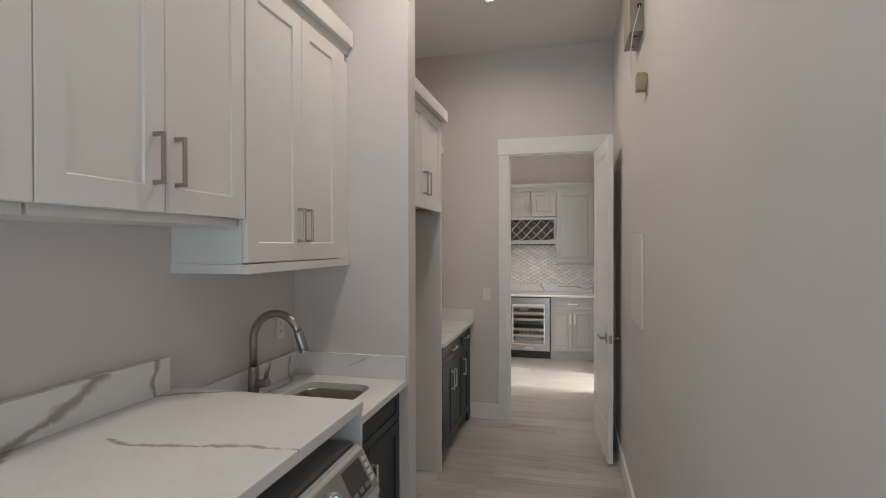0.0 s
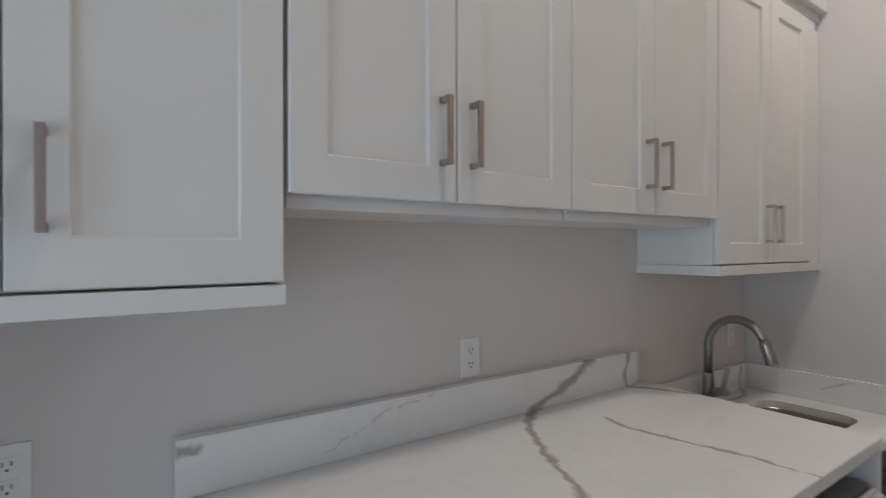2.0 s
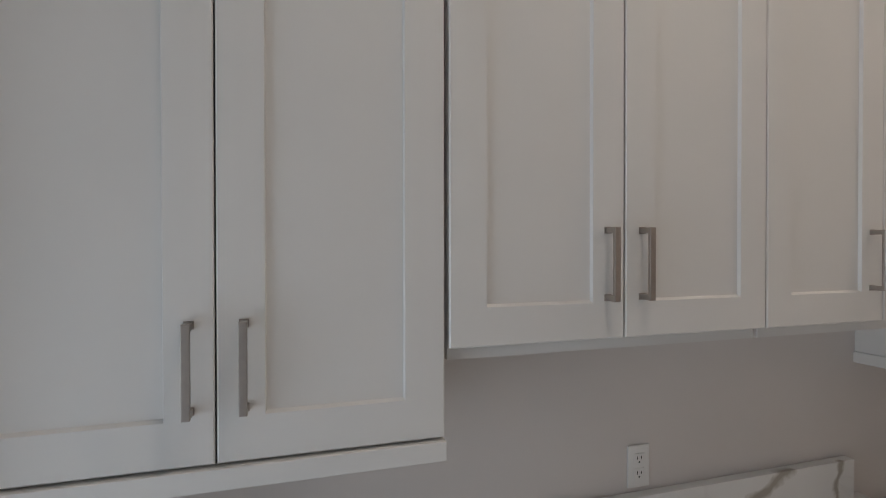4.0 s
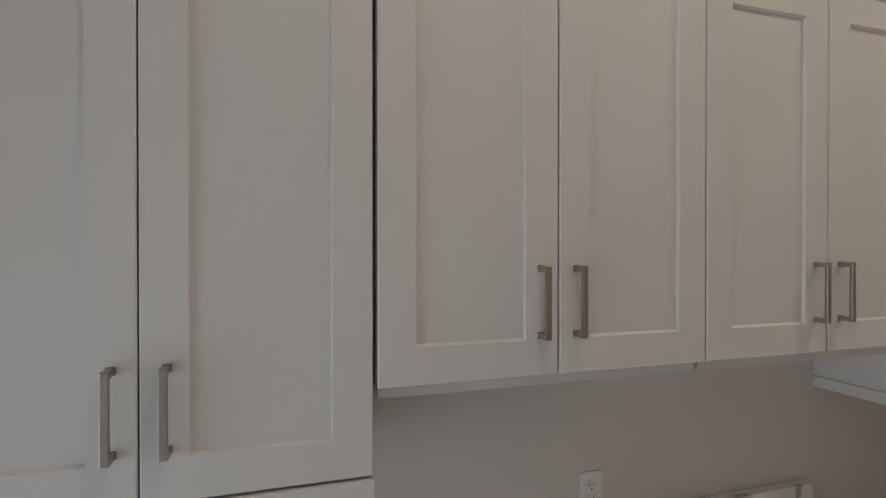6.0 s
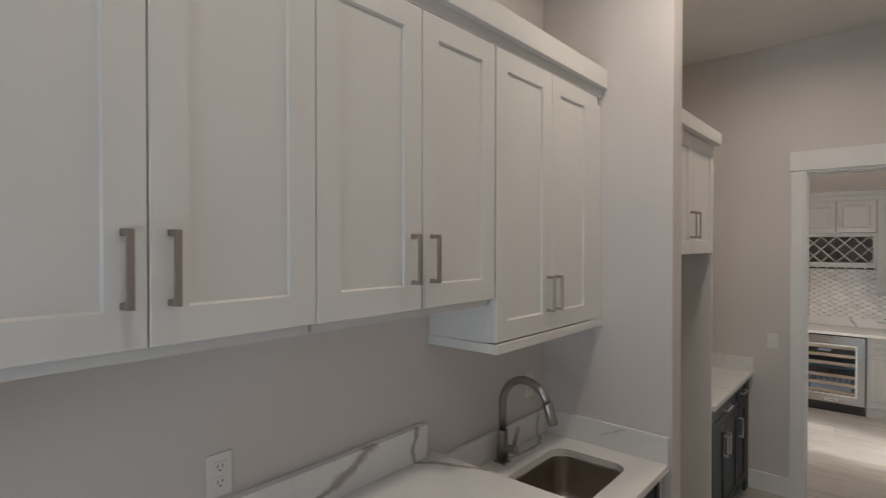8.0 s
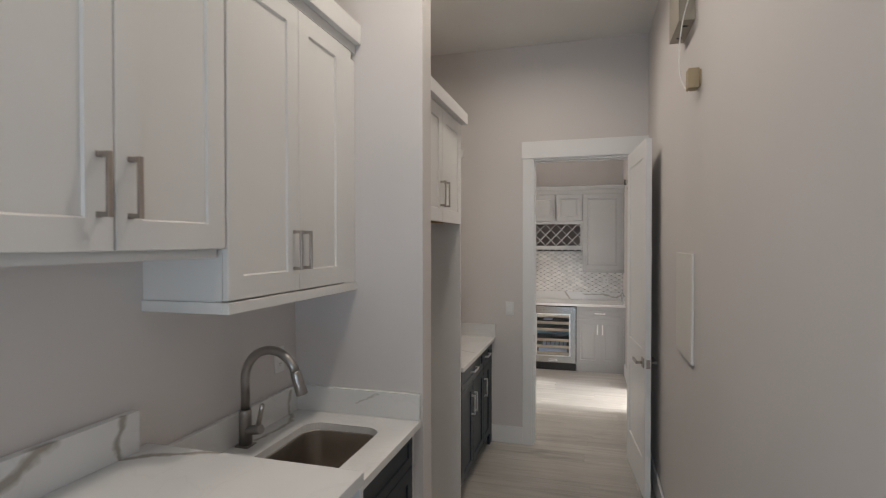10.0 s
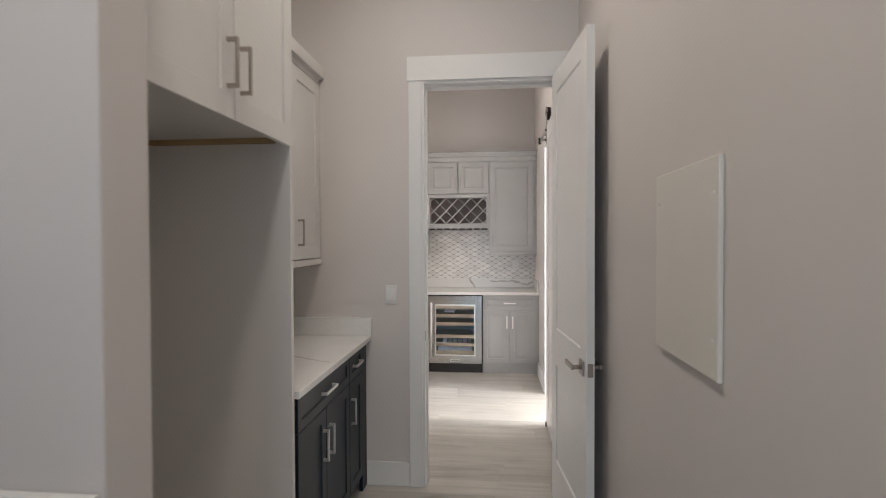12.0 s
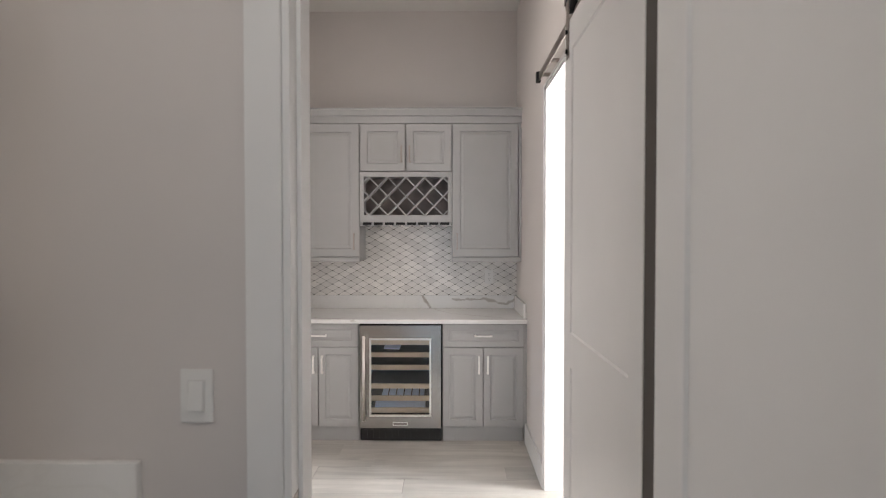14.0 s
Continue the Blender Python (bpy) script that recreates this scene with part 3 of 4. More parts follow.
# slate sink cabinet
def base_cabinet(m, w, drawers, doors, depth, material, label, height=0.884, toe=0.10, split=0.722, stile=0.058, raised=False, pulls=0.145, kick=0.075, pull_drop=0.20, hollow=False, false_front=False, drawer_pull=0.0):
    """A base cabinet: drawers (a, b), doors (a, b, pull place)."""
    t = thing("base_cabinet", m, label, "cabinet")
    if hollow:
        bm = box(0.001, 0.018, 0.0205, depth, toe, height)
        box(w - 0.018, w - 0.001, 0.0205, depth, toe, height, bm=bm)
        box(0.018, w - 0.018, depth - 0.015, depth, toe, height, bm=bm)
        box(0.018, w - 0.018, 0.0205, depth - 0.015, toe, toe + 0.018, bm=bm)
        box(0.018, w - 0.018, 0.0205, 0.038, toe + 0.018, height, bm=bm)
        part("cabinet_box", bm, material, t)
    else:
        carcass(t, material, w, depth, toe, height)
    part("toe_kick", box(0.002, w - 0.002, kick, kick + 0.015, 0, toe - 0.0005), material, t)
    for a, b in drawers:
        d = part("drawer_front", shaker(a + 0.0025, b - 0.0025, split + 0.004, height - 0.006, 0.042, raised=raised), material, t)
        if not false_front:
            add_pull(d, (a + b) / 2, (split + height) / 2 - 0.002, drawer_pull or pulls, True, BRIGHT, 0.027)
    for a, b, hx in doors:
        d = part("door", shaker(a + 0.0025, b - 0.0025, toe + 0.004, split, stile, raised=raised), material, t)
        if hx is not None:
            add_pull(d, hx, split - pull_drop, pulls, metal=BRIGHT, deep=0.027)
    return t


base_cabinet(pose(-0.735, 1.625, 0, 0, 0, 90), 0.83, [(0, 0.83)], [(0, 0.415, 0.375), (0.415, 0.83, 0.455)], 0.58, SLATE, "dark slate shaker base cabinet under the laundry sink", hollow=True, false_front=True, height=0.9115, split=0.748, pull_drop=0.22)
solid("filler_board", box(-0.757, -0.737, 2.4565, 2.4835, 0, 0.9115), WHITE, "narrow white filler board beside the sink cabinet", "filler board")

# washing machine
MY0, MY1 = 0.915, 1.585
t = thing("washing_machine", (0, 0, 0), "white front-loading washing machine with a dark grey top", "washing machine")
part("body", box(-1.24, -0.615, MY0, MY1, 0.02, 0.935, 0.012), SILVER, t)
part("top", box(-1.24, -0.605, MY0, MY1, 0.936, 0.972, 0.010), LIDGREY, t)


def prism(profile, y0, y1, bevel=0.0):
    bm = bmesh.new()
    a = [bm.verts.new((x, y0, z)) for x, z in profile]
    b = [bm.verts.new((x, y1, z)) for x, z in profile]
    n = len(profile)
    for k in range(n):
        bm.faces.new((a[k], a[(k + 1) % n], b[(k + 1) % n], b[k]))
    bm.faces.new(a[::-1])
    bm.faces.new(b)
    bmesh.ops.recalc_face_normals(bm, faces=bm.faces[:])
    if bevel:
        bmesh.ops.bevel(bm, geom=bm.edges[:], offset=bevel, segments=3, affect="EDGES")
    return bm


console = part("control_console", prism([(-0.604, 0.968), (-0.575, 0.965), (-0.508, 0.835), (-0.512, 0.800), (-0.604, 0.800)], MY0, MY1, 0.010), CONSOLE, t)
slope = Vector((0.067, 0, -0.130)).normalized()


def on_console(y0, y1, s0, s1, lift0, lift1):
    """A raised plate on the sloping console: along y and down the slope."""
    n = Vector((0.130, 0, 0.067)).normalized()
    o = Vector((-0.575, 0, 0.965))
    bm = bmesh.new()
    vs = [bm.verts.new(o + slope * s + n * l + Vector((0, y, 0))) for l in (lift0, lift1) for s in (s0, s1) for y in (y0, y1)]
    for f in ((0, 1, 3, 2), (4, 6, 7, 5), (0, 4, 5, 1), (2, 3, 7, 6), (0, 2, 6, 4), (1, 5, 7, 3)):
        bm.faces.new([vs[i] for i in f])
    bmesh.ops.recalc_face_normals(bm, faces=bm.faces[:])
    bmesh.ops.bevel(bm, geom=bm.edges[:], offset=0.0012, segments=1, affect="EDGES")
    return bm


part("console_plate", on_console(MY0 + 0.03, 1.568, 0.012, 0.136, -0.004, 0.0012), CONSOLEPLATE, console, "satin grey plate of the console")
d = part("display", on_console(1.395, 1.525, 0.022, 0.122, -0.004, 0.0025), DISPLAY, console, "dark grey display panel")
for i in range(3):
    part("button", on_console(1.405 + 0.042 * i, 1.435 + 0.042 * i, 0.098, 0.112, 0.002, 0.0045), LIDGREY, console)
for i in range(4):
    part("button", on_console(1.537, 1.560, 0.030 + 0.022 * i, 0.044 + 0.022 * i, -0.002, 0.004), SILVER, console)
n = Vector((0.130, 0, 0.067)).normalized()
kc = Vector((-0.575, 1.285, 0.965)) + slope * 0.075
part("knob", tube([kc, kc + n * 0.008, kc + n * 0.024, kc + n * 0.027], [0.046, 0.044, 0.038, 0.034], 28), STEEL, console, "silver programme knob")
part("indicator", rod(kc + n * 0.0275 + slope * -0.02, kc + n * 0.029 + slope * -0.02, 0.008, 12), BLUELED, console, "blue indicator light")
part("front_panel", box(-0.6145, -0.590, MY0 + 0.002, MY1 - 0.002, 0.06, 0.799, 0.006), SILVER, t)
dr = part("door", tube([(-0.589, 1.25, 0.46), (-0.570, 1.25, 0.46), (-0.550, 1.25, 0.46)], [0.235, 0.230, 0.205], 36), STEEL, t, "round chrome-ringed door")
part("door_glass", tube([(-0.5495, 1.25, 0.46), (-0.535, 1.25, 0.46)], [0.165, 0.12], 32), DISPLAY, dr)

# wall outlets on the west wall look to +x
wall_plate(pose(WX, 0.770, 1.292, 0, 0, 90), "outlet", "white duplex wall outlet above the quartz backsplash")
wall_plate(pose(WX, -0.290, 1.208, 0, 0, 90), "outlet", "white duplex wall outlet beside the counter end")
wall_plate(pose(WX, 2.345, 1.205, 0, 0, 90), "outlet", "white duplex wall outlet behind the tap")

# ---------------------------------------------------------------- fridge recess
hung_cabinet(2.605, 3.571, 1.854, 2.500, [(0.085, 0.525, 0.485), (0.525, 0.965, 0.565)], face=-0.788, depth=0.588, base=False, under=-0.030, label="white shaker cabinet over the empty fridge recess", pull_z=0.085)
crown((-0.788, 2.605, 3.571), "crown_moulding", "white painted crown moulding over the fridge cabinet", 2.502, 2.577, 0.036, WHITE, "r")
t = thing("end_panel", (-0.790, 3.5465, 0), "tall white end panel of the fridge recess", "panel")
part("board", box(PX + 0.791, -0.0022, 0, 0.0235, 0, 1.8835), WHITE, t)
part("edge_band", box(-0.0021, 0, 0, 0.0235, 0, 1.8835, 0.0008), WHITE, t)
solid("cleat_strip", box(-1.3775, -0.845, 3.525, 3.546, 1.864, 1.8835), RAWWOOD, "raw pine cleat under the fridge cabinet", "wood strip")
solid("cleat_strip", box(-1.3775, -1.358, 2.6135, 3.5245, 1.864, 1.8835), RAWWOOD, "raw pine cleat along the back of the recess", "wood strip")

# ---------------------------------------------------------------- pantry run
PANTRY_VEINS = [
    (0.013, 0.75, [(-1.399, 4.70, 1.03), (-1.399, 4.591, 1.02), (-1.399, 4.477, 0.976), (-1.399, 4.431, 0.926), (-1.36, 4.41, 0.914), (-1.265, 4.346, 0.914)]),
    (0.011, 0.65, [(-1.265, 4.346, 0.914), (-1.188, 4.208, 0.914), (-1.092, 4.163, 0.914), (-0.99, 4.144, 0.914)]),
    (0.006, 0.5, [(-0.99, 4.144, 0.914), (-0.884, 4.082, 0.914), (-0.809, 4.052, 0.914)]),
]
QUARTZ_P = quartz("pantry_quartz", PANTRY_VEINS)
t = thing("pantry_countertop", (0, 0, 0.884), "white quartz counter with a taupe vein on slate cabinets", "countertop")
part("slab", box(PX + 0.001, -0.772, 3.572, DY - 0.0015, 0.0, 0.030, 0.002), QUARTZ_P, t)
part("backsplash", box(PX + 0.001, PX + 0.021, 3.572, DY - 0.022, 0.0305, 0.141, 0.002), QUARTZ_P, t)
part("backsplash", box(PX + 0.001, -0.766, DY - 0.0215, DY - 0.0015, 0.0305, 0.141, 0.002), QUARTZ_P, t)
base_cabinet(pose(-0.800, 3.5725, 0, 0, 0, 90), 0.790, [(0.055, 0.790)], [(0.055, 0.405, 0.362), (0.405, 0.790, 0.448)], 0.60, SLATE, "dark slate shaker base cabinet with one drawer and two doors", pull_drop=0.235, drawer_pull=0.165)
base_cabinet(pose(-0.800, 4.3635, 0, 0, 0, 90), 0.275, [(0, 0.275)], [(0, 0.275, 0.040)], 0.60, SLATE, "narrow dark slate shaker base cabinet with one drawer", pull_drop=0.235)
solid("filler_board", box(-0.825, -0.803, 4.640, DY - 0.0015, 0.0, 0.8835), SLATE, "slate filler board between the pantry cabinet and the wall", "filler board")
hung_cabinet(3.572, 4.302, 1.392, 2.445, [(0, 0.375, 0.350), (0.375, 0.73, 0.424)], face=-1.085, depth=0.330, label="white shaker pantry wall cabinet with two doors", pull_z=0.075)
hung_cabinet(4.303, 4.738, 1.392, 2.445, [(0, 0.435, 0.080)], face=-1.085, depth=0.330, label="narrow white shaker pantry wall cabinet", pull_z=0.075)
crown((-1.085, 3.572, 4.738), "crown_moulding", "white painted crown moulding over the pantry cabinets", 2.476, 2.545, 0.030, WHITE, "", 0.0305)
wall_plate(pose(-0.644, DY, 1.166), "switch", "white rocker light switch beside the doorway")

# ---------------------------------------------------------------- the open laundry door
ang = 84.8
t = thing("door_1", pose(0.310, DY - 0.070, 0.010, 0, 0, -ang), "open white two-panel door with a nickel lever", "door", kind="structure")


def framed_slab(w, h, thick, panels, stile, sunk=0.007):
    """Both faces framed: x across, y = 0 and y = thick the faces."""
    bm = bmesh.new()
    for side, y, s in ((0, 0.0, 1), (1, thick, -1)):
        xs = [0, stile, w - stile, w]
        zs = [0] + [e for p in panels for e in p] + [h]
        for i in range(3):
            for j in range(len(zs) - 1):
                hole = i == 1 and j % 2 == 1
                x0, x1, z0, z1 = xs[i], xs[i + 1], zs[j], zs[j + 1]
                if not hole:
                    bm.faces.new([bm.verts.new((a, y, b)) for a, b in ((x0, z0), (x1, z0), (x1, z1), (x0, z1))])
                    continue
                c = 0.006
                o = [bm.verts.new((a, y, b)) for a, b in ((x0, z0), (x1, z0), (x1, z1), (x0, z1))]
                q = [bm.verts.new((a, y + s * sunk, b)) for a, b in ((x0 + c, z0 + c), (x1 - c, z0 + c), (x1 - c, z1 - c), (x0 + c, z1 - c))]
                for k in range(4):
                    bm.faces.new((o[k], o[(k + 1) % 4], q[(k + 1) % 4], q[k]))
                bm.faces.new(q)
    for a, b in (((0, 0), (w, 0)), ((w, 0), (w, h)), ((w, h), (0, h)), ((0, h), (0, 0))):
        bm.faces.new([bm.verts.new(p) for p in ((a[0], 0, a[1]), (b[0], 0, b[1]), (b[0], thick, b[1]), (a[0], thick, a[1]))])
    bmesh.ops.remove_doubles(bm, verts=bm.verts[:], dist=0.00005)
    bmesh.ops.recalc_face_normals(bm, faces=bm.faces[:])
    return bm


DW = 0.727
part("door_leaf", framed_slab(DW, 2.415, 0.036, [(0.25, 0.79), (0.99, 2.30)], 0.105), TRIM, t)


def lever_handle(parent, y, s, x, z):
    """Rose and lever on the face at y; s: the way out of the face."""
    h = part("door_handle", box(x - 0.033, x + 0.033, min(y, y + s * 0.009), max(y, y + s * 0.009), z - 0.033, z + 0.033, 0.002), NICKEL, parent, "brushed nickel lever on a square rose")
    part("lever_neck", rod((x, y + s * 0.009, z), (x, y + s * 0.046, z), 0.010, 14), NICKEL, h)
    part("lever", box(x - 0.125, x + 0.011, min(y + s * 0.040, y + s * 0.052), max(y + s * 0.040, y + s * 0.052), z - 0.011, z + 0.011, 0.003), NICKEL, h)


lever_handle(t, 0.0, -1, DW - 0.062, 0.915)
lever_handle(t, 0.036, 1, DW - 0.062, 0.915)
part("latch_plate", box(DW, DW + 0.0015, 0.006, 0.030, 0.885, 0.945), NICKEL, t, "nickel latch plate on the door edge")
for z in (0.22, 1.2, 2.2):
    part("hinge", rod((-0.004, 0.041, z - 0.05), (-0.004, 0.041, z + 0.05), 0.006, 12), NICKEL, t)

# ---------------------------------------------------------------- east wall: access panel, wiring box
t = thing("access_panel", (EX, 0, 0), "plain off-white access panel screwed to the wall", "wall panel")
part("cover", box(-0.012, -0.001, 2.832, 3.262, 1.182, 1.682, 0.002), PANEL, t)
for y in (2.86, 3.235):
    for z in (1.27, 1.60):
        part("screw", rod((-0.0135, y, z), (-0.0115, y, z), 0.005, 12), PLASTIC, t)
t = thing("wiring_box", (EX, 0, 0), "open beige metal wiring box high on the wall", "wiring box")
bm = box(-0.068, -0.064, 2.85, 3.14, 2.738, 3.14)
for a in ((-0.064, -0.001, 2.85, 2.854, 2.738, 3.14), (-0.064, -0.001, 3.136, 3.14, 2.738, 3.14), (-0.064, -0.001, 2.854, 3.136, 2.738, 2.742), (-0.064, -0.001, 2.854, 3.136, 3.136, 3.14)):
    box(*a, bm=bm)
part("case", bm, BOXMETAL, t)
part("cable_port", tube([(-0.022, 2.8495, 2.868), (-0.022, 2.842, 2.868)], 0.011, 16), BLACK, t)
for y in (2.92, 3.07):
    part("slot", box(-0.045, -0.02, y - 0.008, y + 0.008, 2.7365, 2.738), BLACK, t)
t = thing("alarm_sounder", (EX, 0, 0), "small tan plastic box wired to the wiring box", "junction box")
part("case", box(-0.050, -0.006, 2.715, 2.775, 2.395, 2.480, 0.003), TAN, t)
part("back_plate", box(-0.006, -0.0005, 2.705, 2.785, 2.405, 2.470), TAN, t)
cb = [(-0.022, 2.842, 2.868), (-0.024, 2.830, 2.850), (-0.040, 2.832, 2.79), (-0.054, 2.838, 2.73), (-0.064, 2.86, 2.62), (-0.062, 2.86, 2.51), (-0.052, 2.81, 2.43), (-0.040, 2.760, 2.392)]


def smooth_path(pts, n=6):
    out = []
    P = [Vector(p) for p in pts]
    P = [P[0]] + P + [P[-1]]
    for i in range(1, len(P) - 2):
        for k in range(n):
            u = k / n
            a, b, c, d = P[i - 1], P[i], P[i + 1], P[i + 2]
            out.append(0.5 * ((2 * b) + (c - a) * u + (2 * a - 5 * b + 4 * c - d) * u * u + (3 * b - a - 3 * c + d) * u ** 3))
    return out + [P[-1]]


t = thing("cable", (EX, 0, 0), "thin white cable hanging from the wiring box", "cable")
part("wire", tube(smooth_path(cb), 0.0026, 8), PLASTIC, t)

# ---------------------------------------------------------------- ceiling lights
for (lx, ly) in LED_PLACES:
    t = thing("ceiling_light", (lx, ly, TOP), "small square recessed LED ceiling light", "ceiling light", "recessed ceiling lights")
    bm = bmesh.new()
    for a in ((-0.088, 0.088, -0.088, -0.078), (-0.088, 0.088, 0.078, 0.088), (-0.088, -0.078, -0.078, 0.078), (0.078, 0.088, -0.078, 0.078)):
        box(a[0], a[1], a[2], a[3], -0.006, -0.0005, bm=bm)
    part("trim_ring", bm, TRIM, t)
    part("diffuser", box(-0.0775, 0.0775, -0.0775, 0.0775, -0.004, -0.0005), LEDMAT, t)

# ---------------------------------------------------------------- sliding barn door
t = thing("sliding_door", (0.395, 4.955, 0.015), "white sliding barn door hung in front of the opening", "sliding door")
bar = part("door_leaf", framed_slab(0.90, 2.385, 0.036, [(0.14, 0.96), (1.10, 2.26)], 0.11), TRIM, t)
bar.matrix_basis = pose(0.036, 0, 0, 0, 0, 90)
for y in (0.215, 0.845):
    hang = part("hanger_strap", box(-0.005, -0.0005, y - 0.02, y + 0.02, 2.235, 2.475, 0.001), NICKEL, t, "dark metal hanger strap")
    part("bolt", rod((-0.012, y, 2.265), (-0.005, y, 2.265), 0.009, 12), BLACK_METAL, hang)
    part("bolt", rod((-0.012, y, 2.345), (-0.005, y, 2.345), 0.009, 12), BLACK_METAL, hang)
    ring_path = [(-0.003, y - 0.054 * math.cos(a), 2.475 + 0.054 * math.sin(a)) for a in (radians(k * 15) for k in range(13))]
    part("wheel_strap", tube(ring_path, 0.005, 8), NICKEL, hang)
    part("wheel", tube([(-0.002, y, 2.475), (0.004, y, 2.475), (0.022, y, 2.475), (0.028, y, 2.475)], [0.045, 0.05, 0.05, 0.045], 28), BLACK_METAL, hang, "black roller wheel")
part("floor_guide", box(-0.010, 0.046, 0.86, 0.885, -0.0145, 0.02, 0.002), BLACK_METAL, t)
t = thing("sliding_rail", (EX, 0, 2.430), "grey steel sliding door rail on the wall", "rail")
part("rail", box(-0.058, -0.050, 4.92, 6.62, -0.022, 0.022, 0.002), NICKEL, t)
for y in (4.98, 5.50, 6.02, 6.34, 6.57):
    part("standoff", rod((-0.0495, y, 0), (-0.0005, y, 0), 0.011, 14), NICKEL, t)
part("end_stop", box(-0.072, -0.046, 6.610, 6.640, -0.03, 0.03, 0.003), BLACK_METAL, t)

# ---------------------------------------------------------------- the bar
UF, BF = 7.697, 7.395        # faces of the wall and base cabinets
BAR_VEINS = [
    (0.010, 0.7, [(-0.33, 7.97, 1.03), (-0.25, 7.97, 0.91)]),
    (0.010, 0.6, [(-0.07, 7.97, 0.995), (0.10, 7.97, 0.985), (0.21, 7.97, 0.995), (0.38, 7.97, 0.945), (0.46, 7.97, 1.0)]),
    (0.007, 0.5, [(-1.1, 7.45, 0.914), (-0.9, 7.40, 0.914), (-0.78, 7.36, 0.90)]),
    (0.006, 0.35, [(-0.25, 7.97, 0.914), (-0.1, 7.7, 0.914), (0.3, 7.45, 0.914)]),
]
QUARTZ_B = quartz("bar_quartz", BAR_VEINS)
t = thing("bar_countertop", (0, 0, 0.884), "white quartz bar counter with taupe veins", "countertop")
part("slab", box(PX + 0.001, EX - 0.0015, 7.365, NY - 0.0015, 0, 0.03, 0.002), QUARTZ_B, t)
part("backsplash", box(PX + 0.001, EX - 0.022, NY - 0.0295, NY - 0.0095, 0.0305, 0.140, 0.002), QUARTZ_B, t)
part("backsplash", box(EX - 0.0215, EX - 0.0015, 7.42, NY - 0.0095, 0.0305, 0.140, 0.002), QUARTZ_B, t)

bar_up = "pale grey bar wall cabinet with one framed door"
UD = NY - 0.012 - UF
hung_cabinet(-0.076, 0.449, 1.360, 2.408, [(0, 0.525, 0.042)], face=UF, depth=UD, material=GREY, label=bar_up, raised=True, turn=0, stile=0.06, fill=0.0215, pull_z=0.055, pull_len=0.13)
hung_cabinet(-1.330, -0.805, 1.360, 2.408, [(0, 0.525, 0.483)], face=UF, depth=UD, material=GREY, label=bar_up, raised=True, turn=0, stile=0.06, pull_z=0.055, pull_len=0.13)
hung_cabinet(-0.804, -0.077, 2.036, 2.408, [(0, 0.3635, 0.332), (0.3635, 0.727, 0.395)], face=UF, depth=UD, material=GREY, label="short pale grey bar cabinet with two doors over the wine rack", raised=True, turn=0, stile=0.055, base=False, under=0.0, pull_z=0.065, pull_len=0.13)
t = thing("crown_moulding", (PX, UF, 2.398), "pale grey crown moulding over the bar cabinets", "crown moulding")
part("frieze", box(0.001, EX - PX - 0.001, 0.004, 0.024, 0.012, 0.118), GREY, t)
bm = bmesh.new()
prof = [(0.0035, 0.066), (-0.012, 0.070), (-0.016, 0.078), (-0.030, 0.104), (-0.036, 0.110), (-0.036, 0.124), (0.0035, 0.124)]
ra = [bm.verts.new((0.001, y, z)) for y, z in prof]
rb = [bm.verts.new((EX - PX - 0.001, y, z)) for y, z in prof]
for k in range(len(prof)):
    bm.faces.new((ra[k], ra[(k + 1) % len(prof)], rb[(k + 1) % len(prof)], rb[k]))
bm.faces.new(ra[::-1])
bm.faces.new(rb)
bmesh.ops.recalc_face_normals(bm, faces=bm.faces[:])
part("cap_board", bm, GREY, t)

# wine rack
RX0, RX1, RZ0, RZ1 = -0.804, -0.077, 1.632, 2.030
t = thing("wine_rack", (RX0, UF, RZ0), "pale grey lattice wine rack under the short cabinet", "wine rack")
W, H = RX1 - RX0, RZ1 - RZ0
bm = box(0.001, 0.032, 0.004, 0.118, 0, H)
for a in ((W - 0.032, W - 0.001, 0, H), (0.032, W - 0.032, 0, 0.056), (0.032, W - 0.032, H - 0.040, H)):
    box(a[0], a[1], 0.004, 0.118, a[2], a[3], bm=bm)
part("frame", bm, GREY, t)
part("back_board", box(0.002, W - 0.002, 0.120, 0.138, 0.002, H - 0.002), DARKRACK, t, "dark stained rack back")


def slat(p, q, front, half=0.0045):
    """A lattice slat from p to q in the x-z plane."""
    p, q = Vector((p[0], 0, p[1])), Vector((q[0], 0, q[1]))
    d = (q - p).normalized()
    s = Vector((-d.z, 0, d.x)) * half
    bm = bmesh.new()
    vs = [bm.verts.new(v + Vector((0, y, 0))) for y in (front, 0.095) for v in (p + s, p - s, q - s, q + s)]
    for f in ((0, 1, 2, 3), (7, 6, 5, 4), (0, 4, 5, 1), (1, 5, 6, 2), (2, 6, 7, 3), (3, 7, 4, 0)):
        bm.faces.new([vs[i] for i in f])
    bmesh.ops.recalc_face_normals(bm, faces=bm.faces[:])
    return bm


rx0, rx1, rz0, rz1 = 0.032, W - 0.032, 0.056, H - 0.040
step = (rx1 - rx0) / 4.5
for way in (1, -1):
    for k in range(-4, 9):
        x_low = rx0 + (k + 0.25) * step
        hgt = rz1 - rz0
        run = 2 * step
        u0, u1 = 0.0, 1.0
        xa, xb = x_low, x_low + way * run
        if way == 1:
            u0, u1 = max(0, (rx0 - xa) / run), min(1, (rx1 - xa) / run)
        else:
            u0, u1 = max(0, (xa - rx1) / run), min(1, (xa - rx0) / run)
        if u1 - u0 < 0.06:
            continue
        part("slat", slat((xa + way * run * u0, rz0 + hgt * u0), (xa + way * run * u1, rz0 + hgt * u1), 0.011 + 0.002 * way), GREY, t)
